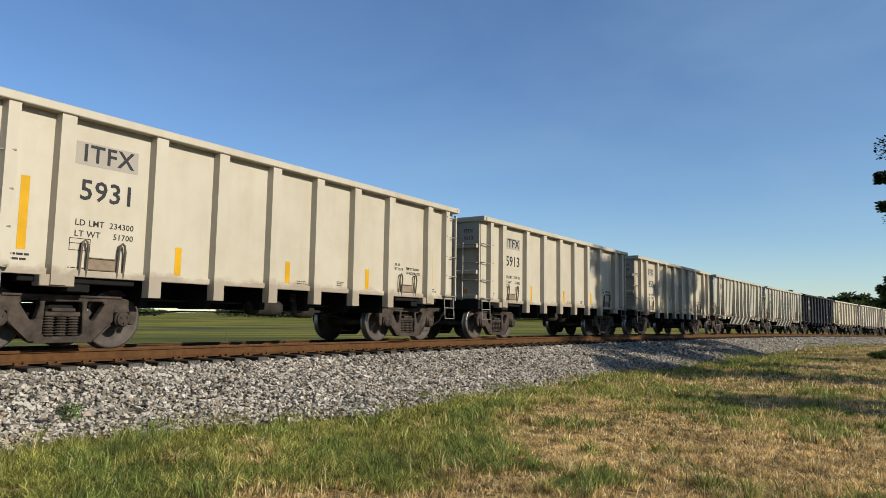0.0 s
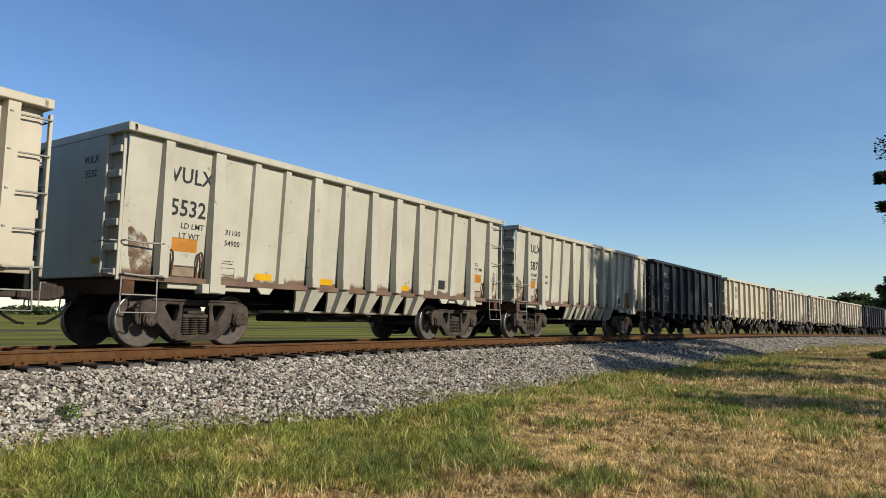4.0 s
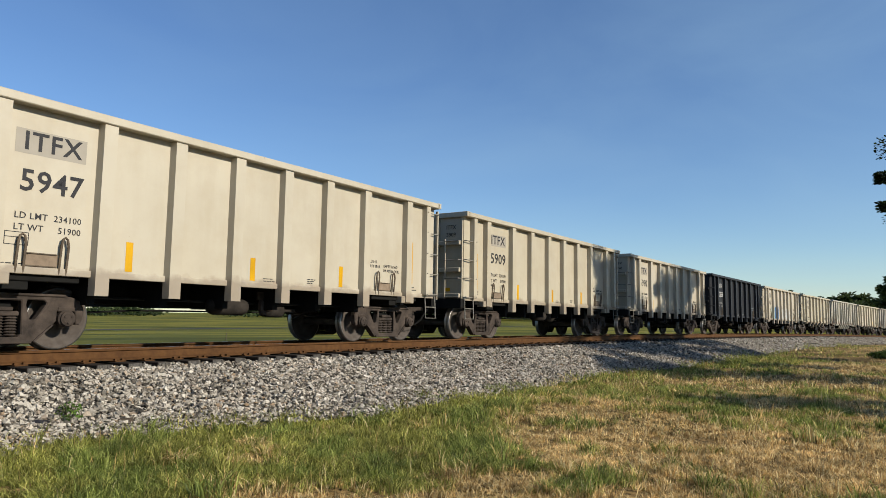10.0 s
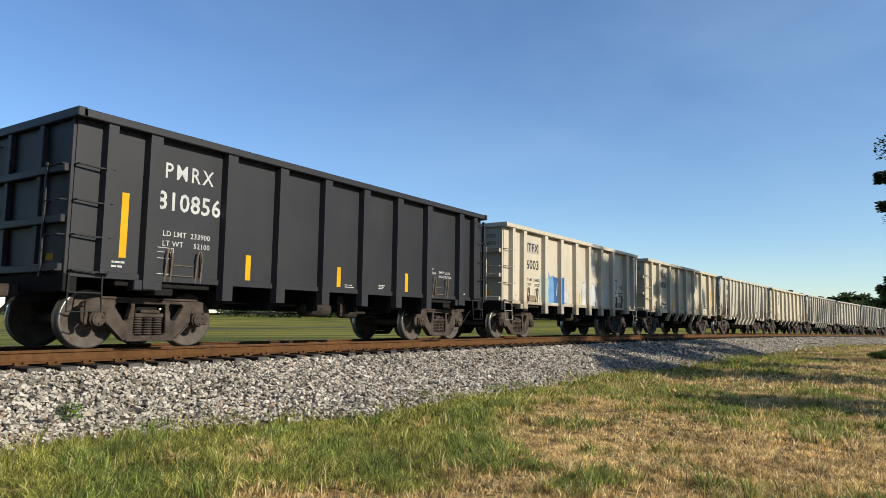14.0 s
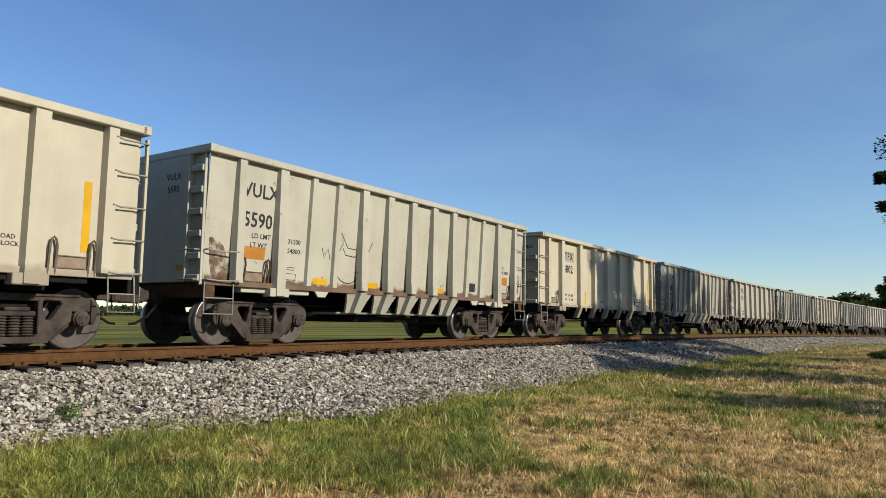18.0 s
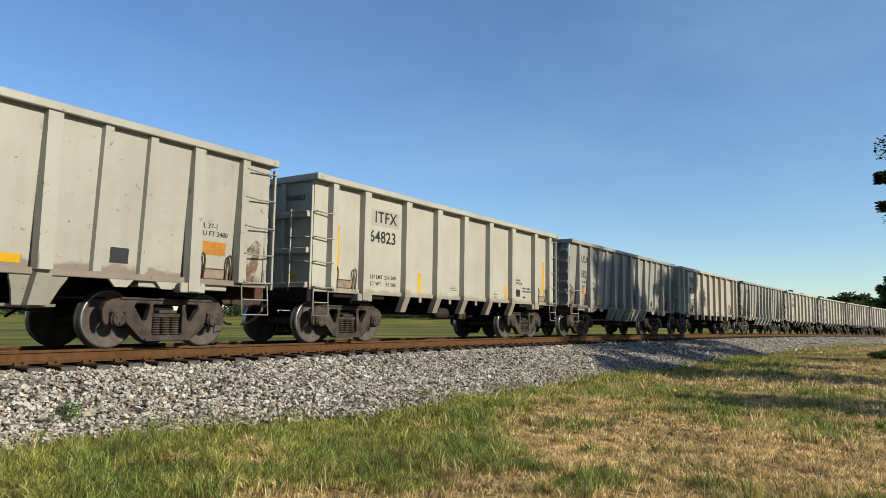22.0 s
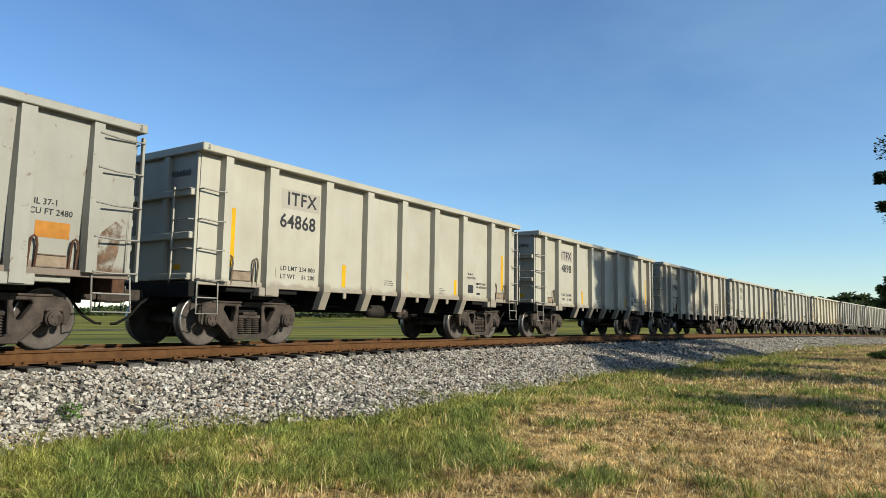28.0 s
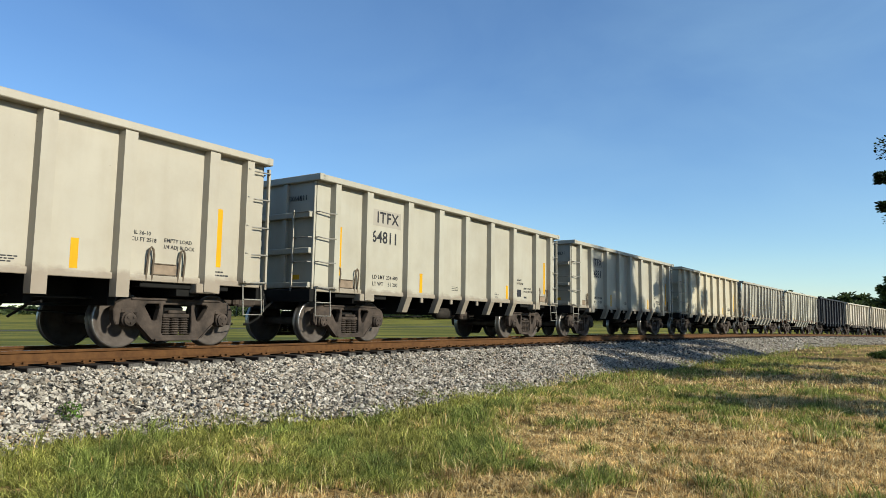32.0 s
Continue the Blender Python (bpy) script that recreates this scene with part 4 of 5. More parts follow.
def dress_hopper(car, ink, stripe):
    for x in (-4.72, 4.70):
        mark(car, "reflector", x - 0.24, x + 0.24, 1.62, 1.86, M_ORG, 0.003, "faded orange reflective patch")
    for x in (-2.98, -1.32, 1.36):
        mark(car, "reflector", x - 0.2, x + 0.2, 1.22, 1.35, stripe, 0.003, "yellow reflective strip")
    mark(car, "data_plate", 2.82, 3.12, 1.33, 1.58, M_STICK, 0.003, "dark data stencil plate")
    bars(car, -3.95, 1.52, 2, 0.34, ink)
    lettering("lettering", "IL 37-1", 0.12, 4.58, 2.14, -SIDE - 0.004, ink, car, bold=0.001)
    lettering("lettering", "CU FT 2480", 0.12, 4.66, 2.0, -SIDE - 0.004, ink, car, bold=0.001)
    bm = bmesh.new()
    for x0, x1, z0, z1 in ((-3.95, -3.66, 1.36, 1.37), (-3.95, -3.66, 1.24, 1.25), (-3.95, -3.94, 1.2, 1.36), (-3.67, -3.66, 1.2, 1.36)):
        box(bm, x0, x1, -SIDE - 0.002, -SIDE + 0.001, z0, z1)
    part("stencil_frame", bm, ink, car)
    for k in (-1, 1):
        bm = bmesh.new()
        prism(bm, [(k * 5.74, 1.86), (k * 5.62, 1.92), (k * 5.42, 1.74), (k * 5.30, 1.46), (k * 5.29, 1.15), (k * 5.62, 1.15), (k * 5.70, 1.46)], -SIDE - 0.003, -SIDE + 0.001)
        part("rust_stain", bm, M_SMEAR, car, "brown rust streak under the ladder")
    for ob in car.children:
        if ob.name.split(".")[0] in ("reflector", "data_plate", "lettering", "stencil_frame", "rust_stain", "small_print"):
            lean_in(ob)
    for x in (-3.0, 2.98, 3.76):
        bm = bmesh.new()
        prism(bm, [(x - 0.2, 1.055), (x - 0.1, 0.94), (x + 0.1, 0.94), (x + 0.2, 1.055)], -SIDE - 0.03, -SIDE + 0.02)
        part("sill_tab", bm, PALE[0], car)
    for x in (-4.2, 4.2):
        part("jacking_pad", boxed(x - 0.1, x + 0.1, -SIDE - 0.118, -SIDE - 0.112, 0.95, 1.02), M_UNDER, car)


# the train in running order: kind, reporting mark, number, load limit, light weight, colour variant (2: dimmer sun put
# into the paint)
TRAIN = [
    ("straight", "ITFX", "5931", "234300", "51700", 0), ("straight", "ITFX", "5913", "234100", "51900", 0),
    ("straight", "ITFX", "5859", "234300", "51700", 1), ("hopper", "VULX", "5532", "31100", "54900", 0),
    ("hopper", "VULX", "5587", "31100", "54900", 0), ("black", "PMRX", "810822", "233800", "52200", 0),
    ("bent", "ITFX", "64874", "234 600", "51 400", 0), ("straight", "ITFX", "5947", "234100", "51900", 0),
    ("straight", "ITFX", "5909", "234100", "51900", 1), ("straight", "ITFX", "5990", "233800", "52200", 0),
    ("black", "PMRX", "810856", "233900", "52100", 0), ("straight", "ITFX", "6003", "234300", "51700", 0),
    ("bent", "ITFX", "64858", "234 700", "51 400", 1), ("hopper", "VULX", "5590", "31200", "54800", 0),
    ("bent", "ITFX", "64802", "234 300", "51 700", 0), ("hopper", "VULX", "5468", "31400", "54600", 1),
    ("bent", "ITFX", "64823", "234 500", "51 500", 2), ("hopper", "VULX", "5382", "312 00", "548 00", 2),
    ("straight", "ITFX", "5923", "234400", "51600", 2), ("hopper", "VULX", "", "", "", 2),
    ("bent", "ITFX", "64868", "234 800", "51 200", 2), ("bent", "ITFX", "64898", "234 400", "51 600", 2),
    ("straight", "ITFX", "5994", "234300", "51700", 2), ("bent", "ITFX", "64811", "234 600", "51 200", 2),
    ("bent", "ITFX", "64831", "234 600", "51 400", 2), ("bent", "", "", "", "", 0), ("hopper", "", "", "", "", 1),
    ("hopper", "", "", "", "", 0), ("black", "", "", "", "", 0), ("straight", "", "", "", "", 0),
    ("straight", "", "", "", "", 1), ("bent", "", "", "", "", 0), ("straight", "", "", "", "", 2), ("hopper", "", "", "", "", 1)]
PITCH, FIRST = 12.80, 28.235      # centre of the first car at the clip's start
SLACK = {0: 0.08, 5: 0.07}      # how far a car stands ahead of the even spacing
LABELS = {"straight": "cream-painted open gondola freight car with vertical side posts",
          "bent": "cream-painted open gondola freight car with inward-bent post feet",
          "hopper": "pale grey open gondola freight car with rusty lower sill",
          "black": "black-painted open gondola freight car with yellow strips"}


def letter_car(car, kind, road, number, limit, weight, shift=0.0):
    if kind in ("straight", "black"):
        ink = M_INKW if kind == "black" else M_INK
        x, y = -3.87 + shift, -SIDE - 0.004
        if road:
            if kind == "straight":
                mark(car, "repaint_patch", x - 0.47, x + 0.5, 2.80, 3.16, M_PATCH, 0.002, "grey repainted patch behind the mark")
            lettering("lettering", road, 0.36, x + 0.03, 2.98, y, ink, car, spacing=1.12 if kind == "straight" else 1.3, bold=0.006 if kind == "straight" else 0.003, squeeze=1.0 if kind == "straight" else 0.86)
            lettering("lettering", number, 0.42, x + 0.05 if len(number) < 5 else x + 0.06, 2.40 if len(number) < 5 else 2.45, y, ink, car, spacing=1.05, bold=0.006, squeeze=1.0 if len(number) < 5 else 0.95)
            lettering("lettering", "LD LMT", 0.125, x - 0.42, 1.90, y, ink, car, "LEFT", bold=0.0007, spacing=1.05)
            lettering("lettering", limit, 0.125, x + 0.49, 1.90, y, ink, car, "RIGHT", bold=0.0007, spacing=1.05)
            lettering("lettering", "LT WT", 0.125, x - 0.42, 1.73, y, ink, car, "LEFT", bold=0.0007, spacing=1.05)
            lettering("lettering", weight, 0.125, x + 0.49, 1.73, y, ink, car, "RIGHT", bold=0.0007, spacing=1.05)
            lettering("lettering", road, 0.16, -HALF - 0.016, 3.2, -0.95, ink, car, side="end")
            lettering("lettering", number, 0.16, -HALF - 0.016, 2.98, -0.95, ink, car, side="end")
    elif kind == "bent":
        x, y = -3.40 + shift, -SIDE - 0.004
        if road:
            mark(car, "repaint_patch", x - 0.50, x + 0.52, 2.74, 3.14, M_PATCH, 0.002, "grey repainted patch behind the mark")
            lettering("lettering", road, 0.36, x + 0.03, 2.94, y, M_INK, car, spacing=1.12, bold=0.006)
            lettering("lettering", number, 0.38, x - 0.06, 2.46, y, M_INK, car, spacing=1.02, bold=0.006)
            lettering("lettering", "LD LMT", 0.125, x - 0.48, 1.50, y, M_INK, car, "LEFT", bold=0.0007, spacing=1.05)
            lettering("lettering", limit, 0.125, x + 0.44, 1.50, y, M_INK, car, "RIGHT", bold=0.0007, spacing=1.05)
            lettering("lettering", "LT WT", 0.125, x - 0.48, 1.335, y, M_INK, car, "LEFT", bold=0.0007, spacing=1.05)
            lettering("lettering", weight, 0.125, x + 0.44, 1.335, y, M_INK, car, "RIGHT", bold=0.0007, spacing=1.05)
            lettering("lettering", road + number, 0.16, -HALF - 0.016, 3.12, -0.75, M_INK, car, side="end")
    else:
        x, y = -4.70, -SIDE - 0.004
        if road:
            lean_in(lettering("lettering", road, 0.36, x + 0.03, 2.95, y, M_INK, car, spacing=1.05, bold=0.006, squeeze=0.9))
        if number:
            lean_in(lettering("lettering", number, 0.38, x, 2.37, y, M_INK, car, spacing=1.02, bold=0.006, squeeze=0.9))
            lettering("lettering", road, 0.17, -5.943, 3.1, -0.55, M_INK, car, side="end")
            lettering("lettering", number, 0.17, -5.943, 2.86, -0.55, M_INK, car, side="end")
            lean_in(lettering("lettering", "LD LMT", 0.135, x + 0.1, 2.075, y, M_INK, car, bold=0.0007))
            lean_in(lettering("lettering", "LT WT", 0.135, x + 0.05, 1.895, y, M_INK, car, bold=0.0007))
            lean_in(lettering("lettering", limit, 0.135, -3.76, 2.06, y, M_INK, car, bold=0.0007))
            lean_in(lettering("lettering", weight, 0.135, -3.76, 1.86, y, M_INK, car, bold=0.0007))


def scrawl(car, lines, mat, r=0.012, label="sprayed scrawl", leaning=False):
    """Spray paint lines on the near side, drawn as flat bent strokes."""
    for pts in lines:
        bm = bmesh.new()
        rod(bm, [(x, -SIDE - 0.001, z) for x, z in pts], r, 5)
        for v in bm.verts:
            v.co.y = -SIDE - 0.001 + (v.co.y + SIDE + 0.001) * 0.15
        stroke = part("graffiti_stroke", bm, mat, car, label)
        if leaning:
            lean_in(stroke)


def arc_pts(cx, cz, rx, rz, a0, a1, n=10):
    return [(cx + rx * math.cos(radians(a0 + (a1 - a0) * k / n)), cz + rz * math.sin(radians(a0 + (a1 - a0) * k / n))) for k in range(n + 1)]


def spray_cars(cars):
    scrawl(cars[2], [[(-2.85, 2.0), (-2.45, 2.08), (-2.7, 1.88)] + arc_pts(-2.55, 1.78, 0.25, 0.09, 120, -150), [(-1.35, 1.78), (-0.95, 1.82)], [(-1.15, 1.8), (-1.03, 1.52)],
                     [(-0.34, 1.56), (-0.33, 1.72), (-0.31, 1.90), (-0.22, 1.76), (-0.12, 1.58), (-0.07, 1.60), (-0.06, 1.74), (-0.04, 1.90)]], M_GRAF_INK, 0.011, "thin black sprayed scrawl")
    for ob in cars[2].children:
        if ob.name.startswith("reflector") and abs(ob.data.vertices[0].co.x) < 3:
            ob.location.x += 0.14
    c = cars[11]
    # broad blue letters, then white bubble letters, sprayed over panels and posts
    fills = [(M_GRAF_TEAL, [(-3.28, 1.14), (-3.36, 1.55), (-3.26, 2.02), (-3.06, 1.9), (-2.98, 2.0), (-2.86, 1.16)]),
             (M_GRAF_SKY, [(-2.84, 1.16), (-2.98, 1.96), (-2.72, 2.2), (-2.5, 1.98), (-2.3, 2.1), (-2.22, 1.14)]),
             (M_GRAF_BLUE, [(-2.20, 1.14), (-2.28, 2.04), (-1.98, 2.0), (-1.72, 2.02), (-1.62, 1.16)]),
             (M_INKW, [(-1.6, 1.2), (-1.7, 2.02), (-1.42, 2.1), (-1.2, 1.7), (-1.02, 1.3), (-1.22, 1.16)])]
    for k, (w, lean) in enumerate(((0.5, 0.06), (0.62, 0.0), (0.55, -0.05), (0.5, 0.04))):
        x = 0.02 + 0.68 * k
        fills.append((M_INKW, [(x, 1.14), (x - 0.03 + lean, 1.6), (x + 0.04 + lean, 1.93), (x + w * 0.6, 2.0), (x + w + lean, 1.84), (x + w, 1.4), (x + w - 0.06, 1.13)]))
    for mat, pts in fills:
        bm = bmesh.new()
        prism(bm, pts, -SIDE - 0.0035, -SIDE + 0.001)
        part("graffiti_fill", bm, mat, c, "sprayed letter fill")
        scrawl(c, [pts + pts[:1]], M_GRAF_INK, 0.016, "black outline of sprayed letters")
    for k in range(4):
        x = 0.24 + 0.68 * k
        scrawl(c, [[(x, 1.42), (x + 0.04, 1.62), (x + 0.1, 1.62), (x + 0.12, 1.42)]], M_GRAF_INK, 0.02, "black inner line of a sprayed letter")
    for x, mat, z0, z1 in ((-3.05, M_GRAF_TEAL, 1.12, 1.96), (-1.83, M_GRAF_BLUE, 1.12, 2.02), (0.61, M_INKW, 1.14, 1.92), (1.83, M_INKW, 1.14, 1.88)):
        part("graffiti_fill", boxed(x - 0.10, x + 0.10, -POST_OUT - 0.003, -POST_OUT + 0.002, z0, z1), mat, c, "sprayed letter fill")
    for x0, x1, z0, z1 in ((-2.75, -2.66, 1.3, 1.9), (-2.05, -1.99, 1.4, 1.85)):
        scrawl(c, [[(x0, z0), (x1, z1)]], M_INKW, 0.03, "white sprayed stroke")
    mark(c, "graffiti_patch", 2.95, 3.62, 1.25, 2.25, M_INKW, 0.0018, "white sprayed patch with a black edge")
    scrawl(c, [[(2.95, 1.25), (2.98, 2.25), (3.62, 2.22), (3.5, 1.8), (3.3, 1.6), (3.55, 1.5)]], M_GRAF_INK, 0.03, "black edge of a sprayed patch")
    lettering("graffiti", "*ATG*", 0.22, 4.1, 2.02, -SIDE - 0.004, M_GRAF_INK, c)
    d = cars[13]
    scrawl(d, [arc_pts(-2.15, 1.62, 0.4, 0.36, 160, 350), [(-2.5, 1.85), (-2.35, 2.1), (-2.42, 2.32), (-2.2, 2.02), (-1.85, 2.0), (-1.95, 1.84), (-2.25, 1.86), (-2.35, 2.0)], [(-1.55, 1.9), (-1.4, 2.2)], arc_pts(-1.62, 1.68, 0.12, 0.15, 0, 300),
               [(-2.98, 1.95), (-2.9, 1.75), (-2.8, 1.95), (-2.72, 1.72)], [(-2.66, 1.95), (-2.5, 1.72)], [(-2.5, 1.95), (-2.66, 1.72)]], M_GRAF_INK, 0.011, "thin black sprayed scrawl", True)
    # rust over a whole panel of one hopper-bottomed car
    e = cars[4]
    for ob in [c for c in e.children if c.name.startswith("reflector") and c.dimensions.z < 0.2]:
        bpy.data.objects.remove(ob)
    bm = bmesh.new()
    prism(bm, [(3.44, 1.12), (3.44, 1.72), (3.6, 1.80), (3.85, 1.76), (4.06, 1.82), (4.06, 1.12)], -SIDE - 0.003, -SIDE + 0.001)
    lean_in(part("rust_patch", bm, M_ORUST, e, "orange-brown rust over the lower panel"))


def make_train():
    masters = {"straight": car_shell("straight", CREAM[0], M_GRAB, "gondola_car", LABELS["straight"]),
               "bent": car_shell("bent", CREAM[3], M_GRAB, "gondola_car", LABELS["bent"]),
               "hopper": car_shell("hopper", PALE[0], M_GRAB, "gondola_car", LABELS["hopper"]),
               "black": car_shell("black", BLACK[0], M_GRABK, "gondola_car", LABELS["black"])}
    dress_straight(masters["straight"], M_INK, M_YEL)
    dress_straight(masters["black"], M_INKW, M_YEL, 0.07)
    dress_bent(masters["bent"], M_INK, M_YEL)
    dress_hopper(masters["hopper"], M_INK, M_YEL)
    used, cars = set(), []
    for i, (kind, road, number, limit, weight, tone) in enumerate(TRAIN):
        if kind in used:
            car = copy_thing(masters[kind], Matrix())
        else:
            car = masters[kind]
            used.add(kind)
        cars.append(car)
    for i, (car, (kind, road, number, limit, weight, tone)) in enumerate(zip(cars, TRAIN)):
        paints = {"straight": CREAM[:3], "bent": CREAM[3:], "hopper": PALE, "black": BLACK}[kind]
        if tone:
            for ob in car.children_recursive:
                if ob.type == "MESH" and ob.data.materials and ob.data.materials[0] == paints[0]:
                    ob.material_slots[0].link = "OBJECT"
                    ob.material_slots[0].material = paints[tone % len(paints)]
                elif tone and kind == "hopper" and ob.type == "MESH" and ob.data.materials and ob.data.materials[0] == PALE_LOW[0]:
                    ob.material_slots[0].link = "OBJECT"
                    ob.material_slots[0].material = PALE_LOW[tone % len(PALE_LOW)]
        letter_car(car, kind, road, number, limit, weight, {0: -0.01, 5: 0.01, 7: 0.03, 9: 0.04, 14: -0.12, 20: 0.09, 18: 0.20, 22: 0.16}.get(i, 0.02))
    spray_cars(cars)
    return cars


# ---------------------------------------------------------------- plants
ARC_R = 1.0 / abs(KAPPA)
ARC_C = place(0.0, ARC_R)


def along(x, y):
    """Distance along the track and offset from it, of a point in plan."""
    dx, dy = x - ARC_C.x, y - ARC_C.y
    lat = ARC_R - math.hypot(dx, dy)
    h = math.atan2(dy, dx) - math.pi / 2
    h = (h + math.pi) % math.tau - math.pi
    return (h - PSI) / KAPPA, lat


def soil_z(x, y):
    s, la = along(x, y)
    return ground_z(s, la) + (0.07 * noise.noise(Vector((x * 0.35, y * 0.35, 3))) if 3.5 < la < 30 else 0.0)


def leaf_material(name, lo, hi, gloss=0.55, thin=0.35, deep=0.8):
    m, n, l, b = material(name)
    g = n.new("ShaderNodeNewGeometry")
    v = coords(n, l)
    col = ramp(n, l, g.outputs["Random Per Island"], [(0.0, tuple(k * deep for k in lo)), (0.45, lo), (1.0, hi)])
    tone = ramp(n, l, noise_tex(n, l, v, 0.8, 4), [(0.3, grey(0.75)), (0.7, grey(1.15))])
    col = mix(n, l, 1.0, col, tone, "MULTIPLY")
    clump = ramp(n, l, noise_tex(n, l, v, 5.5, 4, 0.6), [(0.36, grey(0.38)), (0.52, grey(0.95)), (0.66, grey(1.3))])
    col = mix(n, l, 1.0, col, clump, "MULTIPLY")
    l.new(col, b.inputs["Base Color"])
    b.inputs["Roughness"].default_value, b.inputs["Specular IOR Level"].default_value = gloss, 0.2
    t = n.new("ShaderNodeBsdfTranslucent")
    l.new(col, t.inputs[0])
    ms = n.new("ShaderNodeMixShader")
    ms.inputs[0].default_value = thin
    l.new(b.outputs[0], ms.inputs[1])
    l.new(t.outputs[0], ms.inputs[2])
    l.new(ms.outputs[0], n["Material Output"].inputs[0])
    return m


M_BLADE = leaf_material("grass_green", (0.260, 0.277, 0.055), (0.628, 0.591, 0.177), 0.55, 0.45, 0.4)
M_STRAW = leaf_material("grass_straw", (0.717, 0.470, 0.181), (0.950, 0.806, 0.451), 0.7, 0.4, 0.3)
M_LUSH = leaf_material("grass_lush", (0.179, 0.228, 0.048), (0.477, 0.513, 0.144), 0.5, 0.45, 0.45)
M_WEED = leaf_material("weed_leaf", (0.114, 0.214, 0.036), (0.256, 0.371, 0.086), 0.5, 0.45)
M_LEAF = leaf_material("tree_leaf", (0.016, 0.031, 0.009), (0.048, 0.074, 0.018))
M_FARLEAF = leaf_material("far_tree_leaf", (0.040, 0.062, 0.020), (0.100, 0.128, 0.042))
M_SHRUB = leaf_material("shrub_leaf", (0.037, 0.067, 0.009), (0.096, 0.141, 0.022))


def blades(name, roots, heights, widths, mats, index, lean=0.5, seed=1, dirs=None):
    """Many bent blades, each its own small strip of three triangles."""
    r = np.random.default_rng(seed)
    n = len(roots)
    a = r.uniform(0, math.tau, n)
    side = np.stack([np.cos(a), np.sin(a), np.zeros(n)], 1) * widths[:, None] * 0.5
    b = r.uniform(0, math.tau, n)
    flat = np.stack([np.cos(b), np.sin(b)], 1) if dirs is None else dirs
    bend = np.concatenate([flat, np.zeros((n, 1))], 1) * (heights * r.uniform(0.1, lean, n) * 1.2)[:, None]
    up = np.zeros((n, 3))
    up[:, 2] = heights
    mid, tip = roots + up * 0.55 + bend * 0.28, roots + up * r.uniform(0.75, 1.0, n)[:, None] + bend
    v = np.stack([roots - side, roots + side, mid + side * 0.75, mid - side * 0.75, tip], 1).reshape(-1, 3)
    base = (np.arange(n) * 5)[:, None, None]
    f = (np.array([(0, 1, 2), (0, 2, 3), (3, 2, 4)])[None] + base).reshape(-1, 3)
    return mesh_arrays(name, v, f, mats, index=np.repeat(index, 3))


def make_grass():
    """Tufts of blades that lean outwards, thick in patches, with bare ground between."""
    r = np.random.default_rng(11)
    roots, dirs, hs, ws, idx = [], [], [], [], []
    for d0, d1, tufts, per, h0, h1, w, rad in ((4.6, 9, 9500, 22, 0.05, 0.17, 0.0085, 0.07), (9, 17, 15000, 16, 0.06, 0.18, 0.0125, 0.09), (17, 34, 12500, 10, 0.09, 0.22, 0.021, 0.16), (34, 75, 5000, 8, 0.12, 0.26, 0.035, 0.4)):
        dist = np.sqrt(r.uniform(d0 * d0, d1 * d1, tufts))
        ang = r.uniform(radians(-36), radians(37), tufts)
        for d, x, y, u, q in zip(dist, dist * np.sin(ang), dist * np.cos(ang), r.uniform(0, 1, tufts), r.uniform(0, 1, tufts)):
            s, la = along(x, y)
            t = toe(s)
            if la < t - 0.15 * u or la > 40:
                continue
            wide = noise.noise(Vector((x * 0.30, y * 0.30, 0.0)))
            small = noise.noise(Vector((x * 1.3, y * 1.3, 5.0)))
            off = la - t
            dry = 0.16 + 0.5 * max(0.0, min((x + 0.3) / 2.0, 1.0)) - 0.8 * max(0.0, 1 - off / 4.2) + 0.9 * wide + 0.9 * small
            dry = 0.5 + 1.5 * (dry - 0.5) + 0.12
            gap = noise.noise(Vector((x * 1.9, y * 1.9, 14.0))) + 0.5 * noise.noise(Vector((x * 0.8, y * 0.8, 21.0)))
            if gap > 0.40 and u < 0.8:
                continue
            lush = 1.0 + 0.45 * max(0.0, -small) + (0.5 if q > 0.96 else 0.0) + 0.35 * math.exp(-off * 0.8) + (0.7 * max(0.0, 1 - off / 3.0) if s > 44 else 0.0)
            n = max(3, int(per * (0.6 + 0.9 * u)))
            u2 = r.uniform()
            rr, a = rad * np.sqrt(r.uniform(0, 1, n)), r.uniform(0, math.tau, n)
            z = soil_z(x, y) - 0.01
            roots.append(np.stack([x + rr * np.cos(a), y + rr * np.sin(a), np.full(n, z)], 1))
            k = r.uniform(0, math.tau, n) * 0.35 + a
            dirs.append(np.stack([np.cos(k), np.sin(k)], 1))
            short = 0.6 if dry > 0.6 else 1.0
            hs.append((h0 + (h1 - h0) * q * q) * lush * short * r.uniform(0.45, 1.0, n))
            ws.append(w * r.uniform(0.6, 1.3, n))
            m = r.uniform(0, 1, n)
            fresh = 2 if small < -0.12 and wide < 0.15 else 0
            idx.append(np.where(0.35 * m + 0.65 * u2 < dry, 1, fresh))
    roots, dirs, hs = np.concatenate(roots), np.concatenate(dirs), np.concatenate(hs)
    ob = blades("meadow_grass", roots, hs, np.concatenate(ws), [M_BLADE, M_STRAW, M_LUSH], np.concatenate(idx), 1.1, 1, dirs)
    return tagged(ob, "unmown meadow grass, green with straw-dry patches", "grass", kind="stuff")


